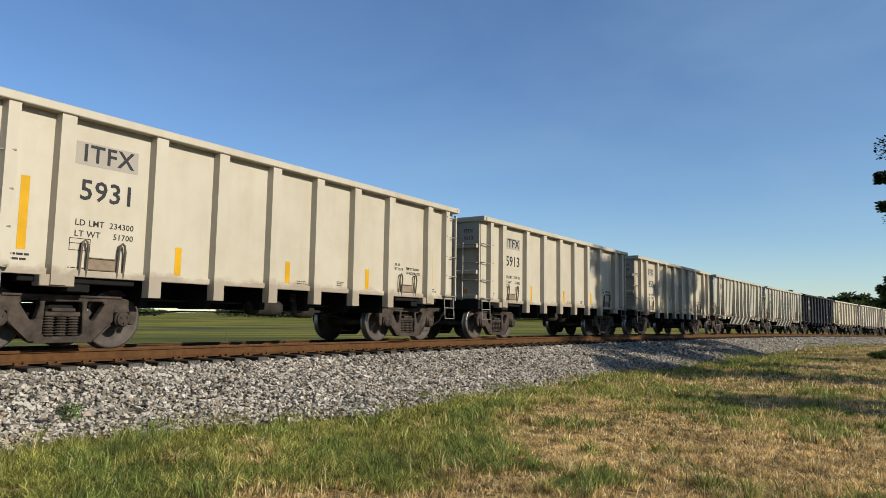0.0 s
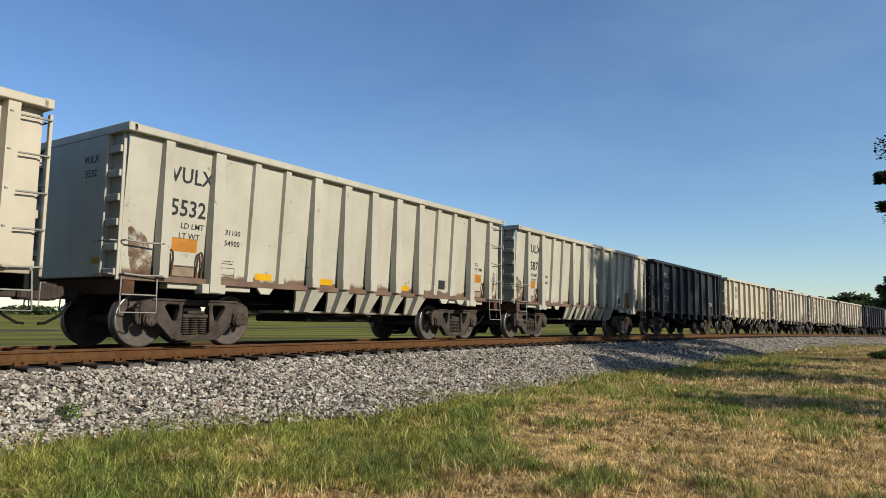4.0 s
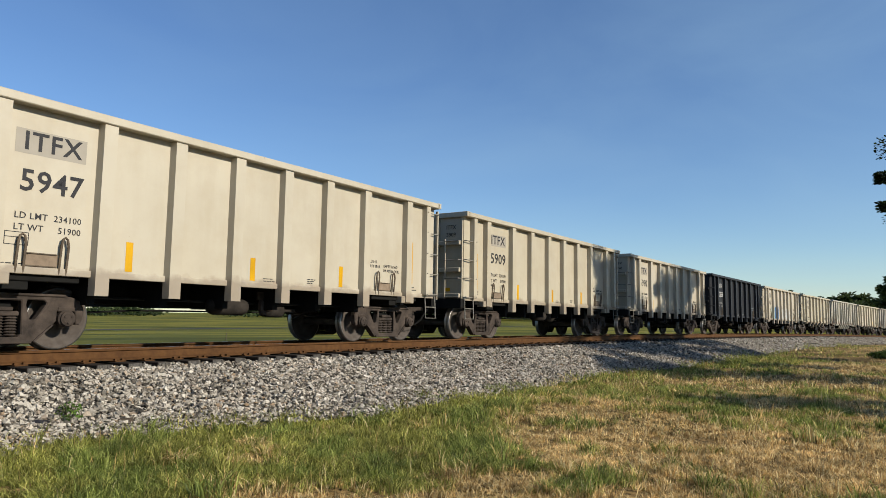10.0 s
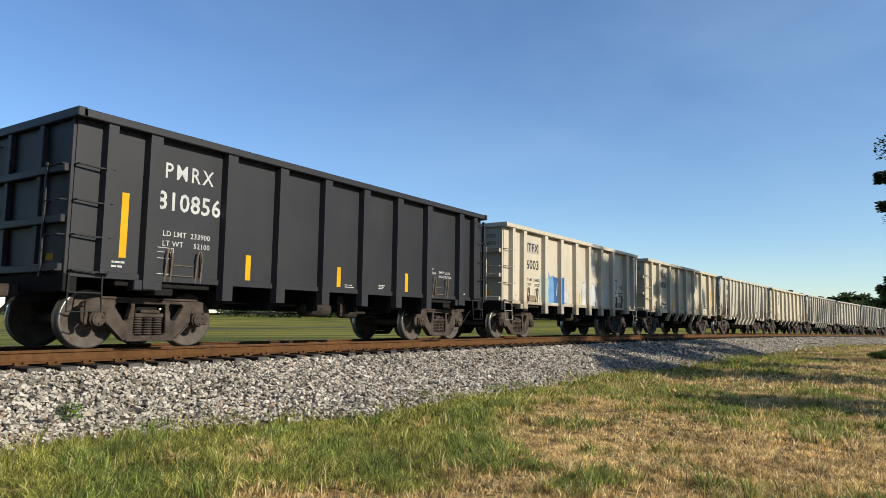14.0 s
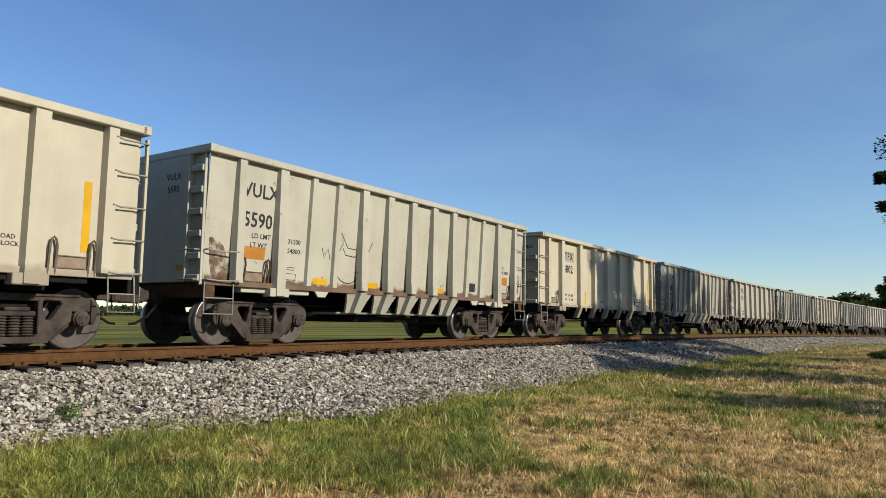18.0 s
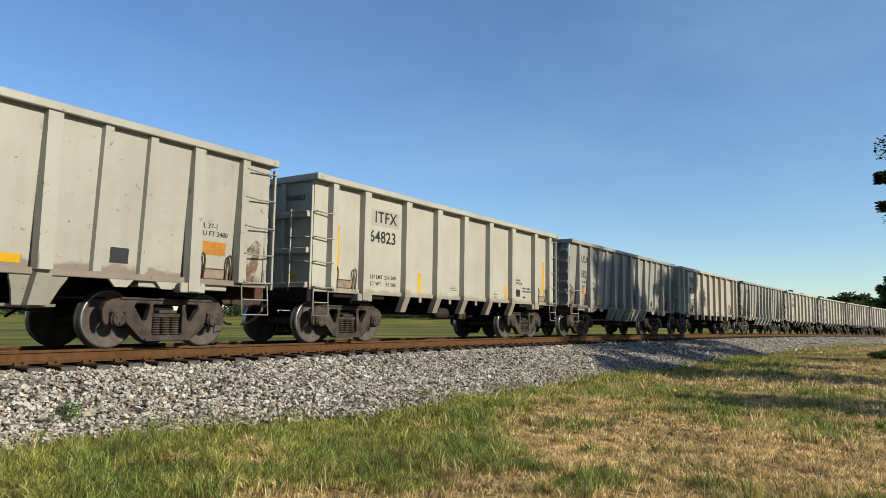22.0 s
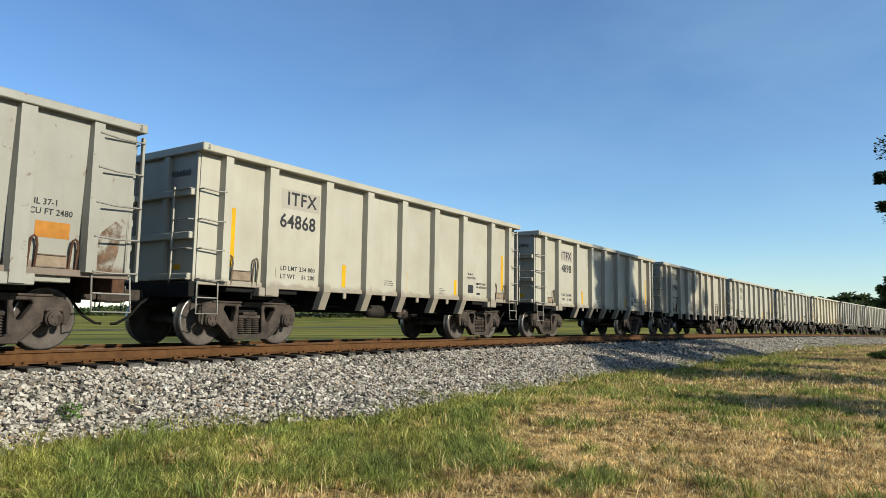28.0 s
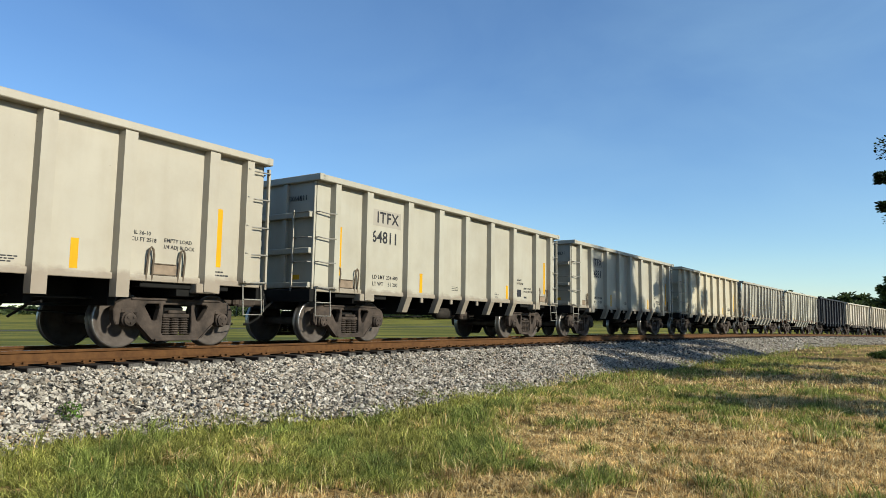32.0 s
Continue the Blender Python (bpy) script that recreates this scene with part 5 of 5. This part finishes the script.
def make_stems():
    """Single tall dead stems that stand above the grass."""
    r = np.random.default_rng(23)
    roots = []
    while len(roots) < 1500:
        d, a = math.sqrt(r.uniform(25, 500)), r.uniform(radians(-36), radians(37))
        x, y = d * math.sin(a), d * math.cos(a)
        s, la = along(x, y)
        if la > toe(s) + 0.15:
            roots.append((x, y, soil_z(x, y) - 0.01))
    roots = np.array(roots)
    n = len(roots)
    far = np.hypot(roots[:, 0], roots[:, 1])
    ob = blades("dry_stems", roots, r.uniform(0.14, 0.30, n), 0.004 + 0.0004 * far, [M_STRAW], np.zeros(n, int), 0.8, 5)
    return tagged(ob, "single tall straw-dry stems in the meadow", "dry stems", kind="stuff")


def make_tuft(x, y, count, height, spread, mat, label, width=0.012, name="grass_tuft", category="grass tuft"):
    r = np.random.default_rng(int(abs(x * 91 + y * 57)))
    z = soil_z(x, y)
    rr, a = spread * np.sqrt(r.uniform(0, 1, count)), r.uniform(0, math.tau, count)
    roots = np.stack([x + rr * np.cos(a), y + rr * np.sin(a), np.full(count, z - 0.01)], 1)
    ob = blades(name, roots, height * r.uniform(0.5, 1.0, count), np.full(count, width), [mat], np.zeros(count, int), 0.9, 3)
    return tagged(ob, label, category)


def make_hay(x, y, spread):
    """Flattened dead stalks that lie across one another."""
    r = np.random.default_rng(int(abs(x * 77 + y * 13)))
    bm = bmesh.new()
    for k in range(int(90 * (1 + spread))):
        px, py = x + r.normal(0, spread * 0.5), y + r.normal(0, spread * 0.5)
        a, ln = r.uniform(0, math.tau), r.uniform(0.08, 0.28)
        z = soil_z(px, py) + r.uniform(0.0, 0.08)
        d = Vector((math.cos(a), math.sin(a), r.uniform(-0.2, 0.35))) * ln
        w = Vector((-math.sin(a), math.cos(a), 0)) * 0.004
        p = Vector((px, py, z))
        m = p + d * 0.5 + Vector((0, 0, 0.02))
        v = [bm.verts.new(q) for q in (p - w, p + w, m + w, m - w, p + d)]
        bm.faces.new((v[0], v[1], v[2], v[3]))
        bm.faces.new((v[3], v[2], v[4]))
    ob = part("dead_stalks", bm, M_STRAW, None)
    return tagged(ob, "flattened heap of dead straw-brown stalks", "dead grass", kind="stuff")


def leaves(centres, sizes, seed, flat=0.5):
    """Small folded leaf clumps: two triangles that share a spine."""
    r = np.random.default_rng(seed)
    n = len(centres)
    d = r.normal(size=(n, 3))
    d[:, 2] *= flat
    d /= np.linalg.norm(d, axis=1)[:, None]
    e = np.cross(d, r.normal(size=(n, 3)))
    e /= np.linalg.norm(e, axis=1)[:, None]
    k = np.cross(d, e) * 0.25
    s = np.asarray(sizes)[:, None]
    v = np.stack([centres - d * s, centres + (e + k) * s * 0.5, centres + d * s, centres - (e - k) * s * 0.5], 1).reshape(-1, 3)
    f = (np.array([(0, 1, 2), (0, 2, 3)])[None] + (np.arange(n) * 4)[:, None, None]).reshape(-1, 3)
    return v, f


def make_tree(x, y, z, height, spread, count, leaf, mat, label, seed, bare=0.3, name="tree", limbs=15, clump=(0.16, 0.34), reaching=()):
    """Tapered trunk and limbs, and a crown of leaf clumps round the limbs' ends."""
    r = random.Random(seed)
    tree = tagged(new(name), label, "tree")
    tree.location = (x, y, z)
    trunk = bmesh.new()
    rod_pts = [(0, 0, -0.2), (0.05 * r.uniform(-1, 1), 0.05, height * bare), (0.03 * height * r.uniform(-1, 1), 0.02 * height * r.uniform(-1, 1), height * 0.62), (0.04 * height * r.uniform(-1, 1), 0, height * 0.9)]
    radii = [0.03 * height, 0.024 * height, 0.013 * height, 0.004 * height]
    tapered(trunk, rod_pts, radii, 9)
    part("trunk", trunk, M_BARK, tree)
    tips = []
    for k in range(limbs):
        a = k * 2.4 + r.uniform(-0.4, 0.4)
        z0 = height * (bare + (0.86 - bare) * (k + 0.5) / limbs)
        reach = spread * math.sin(math.pi * (0.18 + 0.72 * (k + 1) / (limbs + 1))) * r.uniform(0.75, 1.15)
        p1 = (reach * 0.5 * math.cos(a), reach * 0.5 * math.sin(a), z0 + reach * r.uniform(0.1, 0.35))
        p2 = (reach * math.cos(a + 0.2), reach * math.sin(a + 0.2), z0 + reach * r.uniform(0.05, 0.5))
        bm = bmesh.new()
        tapered(bm, [(0, 0, z0), p1, p2], [0.009 * height, 0.005 * height, 0.0015 * height], 5)
        part("limb", bm, M_BARK, tree)
        tips += [Vector(p1), Vector(p2), Vector(p1).lerp(Vector(p2), 0.5)]
    for end in reaching:
        bm = bmesh.new()
        e = Vector(end)
        tapered(bm, [(0, 0, e.z - 1.2), e * 0.55 + Vector((0, 0, 0.35 * e.z)), e], [0.009 * height, 0.005 * height, 0.0015 * height], 5)
        part("limb", bm, M_BARK, tree)
        tips += [e]
    g = np.random.default_rng(seed)
    cs = []
    for t in tips:
        k = count // len(tips)
        rad = spread * r.uniform(*clump) * (0.5 if any(t == Vector(e) for e in reaching) else 1.0)
        q = np.clip(g.normal(size=(k, 3)), -1.5, 1.5) * rad * np.array((0.6, 0.6, 0.42))
        cs.append(q + np.array(t))
    cs = np.concatenate(cs)
    v, f = leaves(cs, leaf * g.uniform(0.6, 1.3, len(cs)), seed)
    crown = mesh_arrays("crown", v, f, [mat], tree)
    return tree


def tapered(bm, pts, radii, sides):
    pts = [Vector(p) for p in pts]
    rings = []
    for i, (p, rad) in enumerate(zip(pts, radii)):
        d = (pts[min(i + 1, len(pts) - 1)] - pts[max(i - 1, 0)]).normalized()
        u = d.cross(Vector((0.3, 0.9, 0.1))).normalized()
        w = d.cross(u)
        rings.append([bm.verts.new(p + rad * (math.cos(k * math.tau / sides) * u + math.sin(k * math.tau / sides) * w)) for k in range(sides)])
    for a, b in zip(rings, rings[1:]):
        for k in range(sides):
            bm.faces.new((a[k], a[(k + 1) % sides], b[(k + 1) % sides], b[k]))
    bm.faces.new(rings[0][::-1])
    bm.faces.new(rings[-1])


def make_shrub(x, y, radius, height, count, label, mat, leaf=0.06, name="shrub", category="shrub"):
    g = np.random.default_rng(int(abs(x * 31 + y * 17)) + 2)
    z = soil_z(x, y)
    shrub = tagged(new(name), label, category)
    shrub.location = (x, y, z)
    bm = bmesh.new()
    for k in range(7):
        a = k * 0.9
        tapered(bm, [(0, 0, -0.05), (radius * 0.3 * math.cos(a), radius * 0.3 * math.sin(a), height * 0.5), (radius * 0.6 * math.cos(a), radius * 0.6 * math.sin(a), height * 0.85)], [0.012, 0.008, 0.003], 4)
    part("stems", bm, M_BARK, shrub)
    u = g.normal(size=(count, 3))
    u /= np.linalg.norm(u, axis=1)[:, None]
    u *= (g.uniform(0.25, 1.0, count) ** 0.6)[:, None]
    cs = np.stack([u[:, 0] * radius, u[:, 1] * radius, height * (0.5 + 0.5 * u[:, 2])], 1)
    v, f = leaves(cs, leaf * g.uniform(0.6, 1.3, count), 4, 0.8)
    mesh_arrays("foliage", v, f, [mat], shrub)
    return shrub


def make_far_woods():
    g = np.random.default_rng(21)
    cs, sz = [], []
    for k in range(520):
        az = g.uniform(radians(-42), radians(31))
        d = g.uniform(380, 470)
        h = 1.6 + 3.5 * max(0.0, 0.35 + noise.noise(Vector((az * 14, 0.5, 2.0)))) + g.uniform(0, 1.5)
        if noise.noise(Vector((az * 22, 3.5, 1.0))) < -0.28:
            continue
        m = 60
        c = np.stack([d * math.sin(az) + g.normal(0, 3.5, m), d * math.cos(az) + g.normal(0, 3.5, m), -1.4 + h * g.uniform(0.0, 1.0, m) ** 0.8], 1)
        cs.append(c)
        sz.append(g.uniform(0.7, 1.5, m))
    v, f = leaves(np.concatenate(cs), np.concatenate(sz), 8, 0.7)
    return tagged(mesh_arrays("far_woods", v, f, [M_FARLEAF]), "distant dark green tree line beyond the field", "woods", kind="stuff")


def make_debris():
    """Dark scrap that lies on the stones at the foot of the slope."""
    for x, y, size, mat, label, name in ((-4.78, 8.32, 0.09, M_STICK, "crumpled dark blue plastic scrap on the ballast", "plastic_scrap"), (-4.06, 8.98, 0.09, M_BARK, "dark rotten wood piece on the ballast", "wood_scrap"), (-3.72, 8.92, 0.12, M_BARK, "dark rotten wood piece on the ballast", "wood_scrap"), (-3.62, 9.75, 0.06, M_UNDER, "blackened stone on the ballast slope", "dark_stone")):
        r = random.Random(int(abs(x) * 100))
        s, la = along(x, y)
        z = track_z(s) + bed_z(s, la)
        bm = bmesh.new()
        bmesh.ops.create_icosphere(bm, subdivisions=2, radius=size)
        for v in bm.verts:
            v.co = Vector((v.co.x * 1.5, v.co.y * 0.8, v.co.z * 0.42)) * r.uniform(0.7, 1.2)
        for v in bm.verts:
            v.co += Vector((x, y, z + size * 0.25))
        tagged(part(name, bm, mat, None), label, "debris")


def make_plants():
    make_grass()
    make_stems()
    make_far_woods()
    # roadside trees that shade the grass and the line
    make_tree(23.75, 28.0, -1.1, 11.4, 4.3, 60000, 0.075, M_LEAF, "leafy broadleaf tree beside the line", 3, 0.26, limbs=30, clump=(0.09, 0.19), reaching=((-5.82, -0.5, 7.22), (-5.80, -0.5, 6.02)))
    make_tree(22.0, 20.0, -1.1, 13.4, 3.6, 46000, 0.08, M_LEAF, "tall leafy broadleaf tree beside the line", 9, 0.4, limbs=24, clump=(0.1, 0.22))
    make_tree(16.4, 7.6, -1.0, 6.6, 1.5, 22000, 0.085, M_LEAF, "slender leafy tree beside the meadow", 7, 0.36)
    make_tree(19.3, 14.9, -1.0, 8.6, 2.5, 24000, 0.075, M_LEAF, "leafy broadleaf tree beside the line", 12, 0.4, limbs=24, clump=(0.1, 0.22))
    # trees beyond the line
    for x, d, h, sp, seed in ((1404, 215, 11.2, 4.2, 31), (1384, 230, 9.6, 3.0, 39), (1458, 205, 8.0, 5.0, 32), (1482, 210, 8.8, 4.5, 33), (1508, 200, 9.4, 5.5, 34), (1538, 215, 8.2, 4.5, 35), (1596, 180, 14.5, 5.6, 36)):
        a = math.atan((x - 784) / 1217.0)
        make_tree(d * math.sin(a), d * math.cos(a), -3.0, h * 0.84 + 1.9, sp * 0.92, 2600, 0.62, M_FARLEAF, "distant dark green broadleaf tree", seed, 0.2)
    for x, y, rad, h in ((21.6, 33.4, 1.0, 0.42), (23.4, 34.4, 1.3, 0.6)):
        make_shrub(x, y, rad, h, 1500, "dark green shrub in the tall grass", M_SHRUB, 0.07)
    make_debris()
    make_shrub(-4.58, 8.62, 0.15, 0.33, 260, "small bright green weed on the ballast", M_WEED, 0.022, "weed", "weed")
    make_tuft(-1.88, 5.80, 70, 0.30, 0.2, M_LUSH, "lush bright green grass tuft", 0.014)
    make_tuft(-2.79, 6.0, 26, 0.26, 0.14, M_BLADE, "thin yellow-green grass tuft", 0.008)
    for x, y, sp in ((-2.2, 8.03, 0.17), (-2.61, 7.07, 0.16), (1.02, 9.1, 0.28), (2.2, 7.41, 0.32), (5.0, 22.2, 0.9), (1.07, 15.0, 0.4), (3.4, 19.0, 0.5)):
        make_hay(x, y, sp)


# ---------------------------------------------------------------- the road's traffic and the stake beyond the line
M_BLUE = plain("car_blue_gloss", (0.011, 0.032, 0.224), 0.25, 0.3, 0.15, 3, 0.0)
M_WHITE = plain("truck_white", (0.415, 0.415, 0.405), 0.35, 0, 0.1, 3, 0.0)
M_TYRE = plain("tyre_rubber", (0.011, 0.011, 0.011), 0.9, 0, 0.3, 9, 0.1)
M_GLASS = plain("dark_window", (0.011, 0.013, 0.016), 0.1, 0, 0.2, 3, 0.0)
M_STEEL = plain("trailer_steel", (0.107, 0.107, 0.102), 0.6, 0.3, 0.3, 5, 0.1)
M_WOOD = plain("grey_weathered_wood", (0.128, 0.112, 0.091), 0.9, 0, 0.4, 6, 0.3)


def add_wheel(parent, x, y, r, w):
    part("wheel", lathe(bmesh.new(), [(r * 0.5, -w / 2), (r * 0.92, -w / 2), (r, -w * 0.3), (r, w * 0.3), (r * 0.92, w / 2), (r * 0.5, w / 2)], 18, (x, y, r)), M_TYRE, parent)


def make_blue_car():
    car = tagged(new("car"), "small blue saloon car driving on the road", "car")
    bm = bmesh.new()
    prism(bm, [(-2.15, 0.30), (-2.2, 0.62), (-2.05, 0.80), (-1.35, 0.90), (1.55, 0.95), (2.05, 0.90), (2.15, 0.55), (2.1, 0.30)], -0.86, 0.86)
    bmesh.ops.recalc_face_normals(bm, faces=bm.faces)
    bmesh.ops.bevel(bm, geom=list(bm.edges), offset=0.06, segments=2, affect="EDGES")
    part("body", bm, M_BLUE, car)
    bm = bmesh.new()
    prism(bm, [(-1.25, 0.88), (-0.55, 1.36), (0.75, 1.40), (1.5, 0.92)], -0.74, 0.74)
    part("windows", bm, M_GLASS, car)
    bm = bmesh.new()
    prism(bm, [(-0.6, 1.36), (-0.5, 1.42), (0.72, 1.45), (0.85, 1.38)], -0.72, 0.72)
    part("roof", bm, M_BLUE, car)
    for x in (-1.3, 1.3):
        for y in (-0.78, 0.78):
            add_wheel(car, x, y, 0.31, 0.2)
    return car


def make_white_truck():
    t = tagged(new("truck"), "white long-nosed tractor unit pulling a low flatbed trailer", "truck")
    bm = bmesh.new()
    prism(bm, [(1.2, 0.75), (1.2, 1.75), (2.9, 1.6), (3.1, 1.3), (3.1, 0.75)], -1.0, 1.0)
    part("bonnet", bm, M_WHITE, t)
    part("cab", boxed(-0.35, 1.25, -1.1, 1.1, 0.9, 2.75, 0.12), M_WHITE, t)
    part("sleeper", boxed(-1.9, -0.38, -1.15, 1.15, 0.9, 3.2, 0.12), M_WHITE, t)
    part("door_window", boxed(0.1, 0.95, -1.12, 1.12, 1.85, 2.45, 0.03), M_GLASS, t)
    part("bumper", boxed(3.0, 3.2, -1.1, 1.1, 0.45, 0.85, 0.03), M_STEEL, t)
    part("exhaust_stack", lathe(bmesh.new(), [(0.07, 0.9), (0.07, 3.5)], 8, (-0.36, -1.2, 0), "z"), M_STEEL, t)
    part("chassis", boxed(-4.4, 3.0, -0.45, 0.45, 0.55, 0.85), M_UNDER, t)
    part("trailer_bed", boxed(-15.5, -3.2, -1.25, 1.25, 1.0, 1.3, 0.02), M_STEEL, t)
    part("trailer_neck", boxed(-4.6, -2.4, -1.2, 1.2, 1.3, 1.5, 0.02), M_STEEL, t)
    for x in (2.3, -2.6, -3.9, -13.0, -14.2):
        for y in (-0.98, 0.98):
            add_wheel(t, x, y, 0.5, 0.3)
    return t


def make_pickup():
    """A crew-cab pickup with a dark loaded bed."""
    t = tagged(new("pickup_truck"), "white pickup truck with a dark loaded bed", "pickup truck")
    bm = bmesh.new()
    prism(bm, [(-2.35, 0.45), (-2.4, 0.95), (-2.3, 1.10), (-1.15, 1.18), (2.0, 1.18), (2.05, 0.5), (2.0, 0.42)], -0.96, 0.96)
    bmesh.ops.recalc_face_normals(bm, faces=bm.faces)
    bmesh.ops.bevel(bm, geom=list(bm.edges), offset=0.05, segments=1, affect="EDGES")
    part("body", bm, M_WHITE, t)
    bm = bmesh.new()
    prism(bm, [(-1.3, 1.16), (-0.65, 1.82), (1.6, 1.84), (1.75, 1.16)], -0.84, 0.84)
    part("windows", bm, M_GLASS, t)
    bm = bmesh.new()
    prism(bm, [(-0.72, 1.80), (-0.6, 1.92), (1.6, 1.94), (1.68, 1.82)], -0.83, 0.83)
    part("roof", bm, M_WHITE, t)
    for x in (0.2, 1.5):
        part("door_post", boxed(x, x + 0.2, -0.86, 0.86, 1.16, 1.84), M_WHITE, t)
    part("bumper", boxed(-2.52, -2.36, -0.93, 0.93, 0.42, 0.66, 0.02), M_STEEL, t)
    part("load_bed", boxed(2.06, 4.9, -1.0, 1.0, 0.66, 0.86, 0.02), M_UNDER, t)
    part("bed_load", boxed(2.15, 4.8, -0.92, 0.92, 0.86, 1.42, 0.12), M_STICK, t)
    for x in (-1.5, 3.4):
        for y in (-0.85, 0.85):
            add_wheel(t, x, y, 0.38, 0.24)
    return t


def make_stake():
    p = place(47.0, -24.8)
    z = soil_z(p.x, p.y)
    bm = bmesh.new()
    tapered(bm, [(p.x, p.y, z - 0.1), (p.x + 0.01, p.y, z + 0.28), (p.x + 0.03, p.y, z + 0.52)], [0.03, 0.028, 0.02], 6)
    ob = part("stake", bm, M_WOOD, None)
    return tagged(ob, "short weathered wooden stake in the field edge", "stake")


make_plants()
make_road()
make_stake()
BLUE_CAR, WHITE_TRUCK, PICKUP = make_blue_car(), make_white_truck(), make_pickup()


# ---------------------------------------------------------------- build
make_ground()
make_bed()
make_stones()
make_track()
CARS = make_train()


def motions():
    """The train rolls by; its wheelsets turn with it."""
    times = [float(k) for k in range(33)]
    for i, car in enumerate(CARS):
        rows = []
        for t in times:
            s = FIRST + i * PITCH - gone(t) - SLACK.get(i, 0.04 if TRAIN[i][0] in ("straight", "bent") else 0.0)
            p = place(s)
            p.z = (track_z(s - 4.2) + track_z(s + 4.2)) / 2
            rows.append((t, pose(p.x, p.y, p.z, 0, dip(s), heading(s))))
        walk(car, rows)
    for ob, s0, t0, speed, lat, turn in ((BLUE_CAR, 111.4, 22.6, -25.1, ROAD_LAT - 1.8, 180), (WHITE_TRUCK, 87.9, 8.5, 32.6, ROAD_LAT + 1.8, 0), (PICKUP, 91.9, 21.5, -24.4, ROAD_LAT - 1.8, 180)):
        rows = []
        for t in times:
            s = s0 + speed * (t - t0)
            p = place(s, lat)
            rows.append((t, pose(p.x, p.y, ground_z(s, lat) + 0.05, 0, 0, heading(s) + (180 - turn if ob == BLUE_CAR else 0))))
        walk(ob, rows)
    # every wheelset at the same seat of its car turns alike
    seats = {}
    for car in CARS:
        for ws in [c for c in car.children if c.name.startswith("wheelset")]:
            seats.setdefault(round(ws.location.x, 2), []).append(ws)
    for x, sets in seats.items():
        rows = []
        for k in range(481):
            t = k / 15.0
            rows.append((t, pose(x, 0, WHEEL_R, 0, -math.degrees(gone(t) / WHEEL_R), 0)))
        walk(sets[0], rows)
        source = sets[0].animation_data
        for ws in sets[1:]:
            ws.rotation_mode = "QUATERNION"
            keys = ws.animation_data_create()
            keys.action = source.action
            keys.action_slot = source.action_slot


motions()
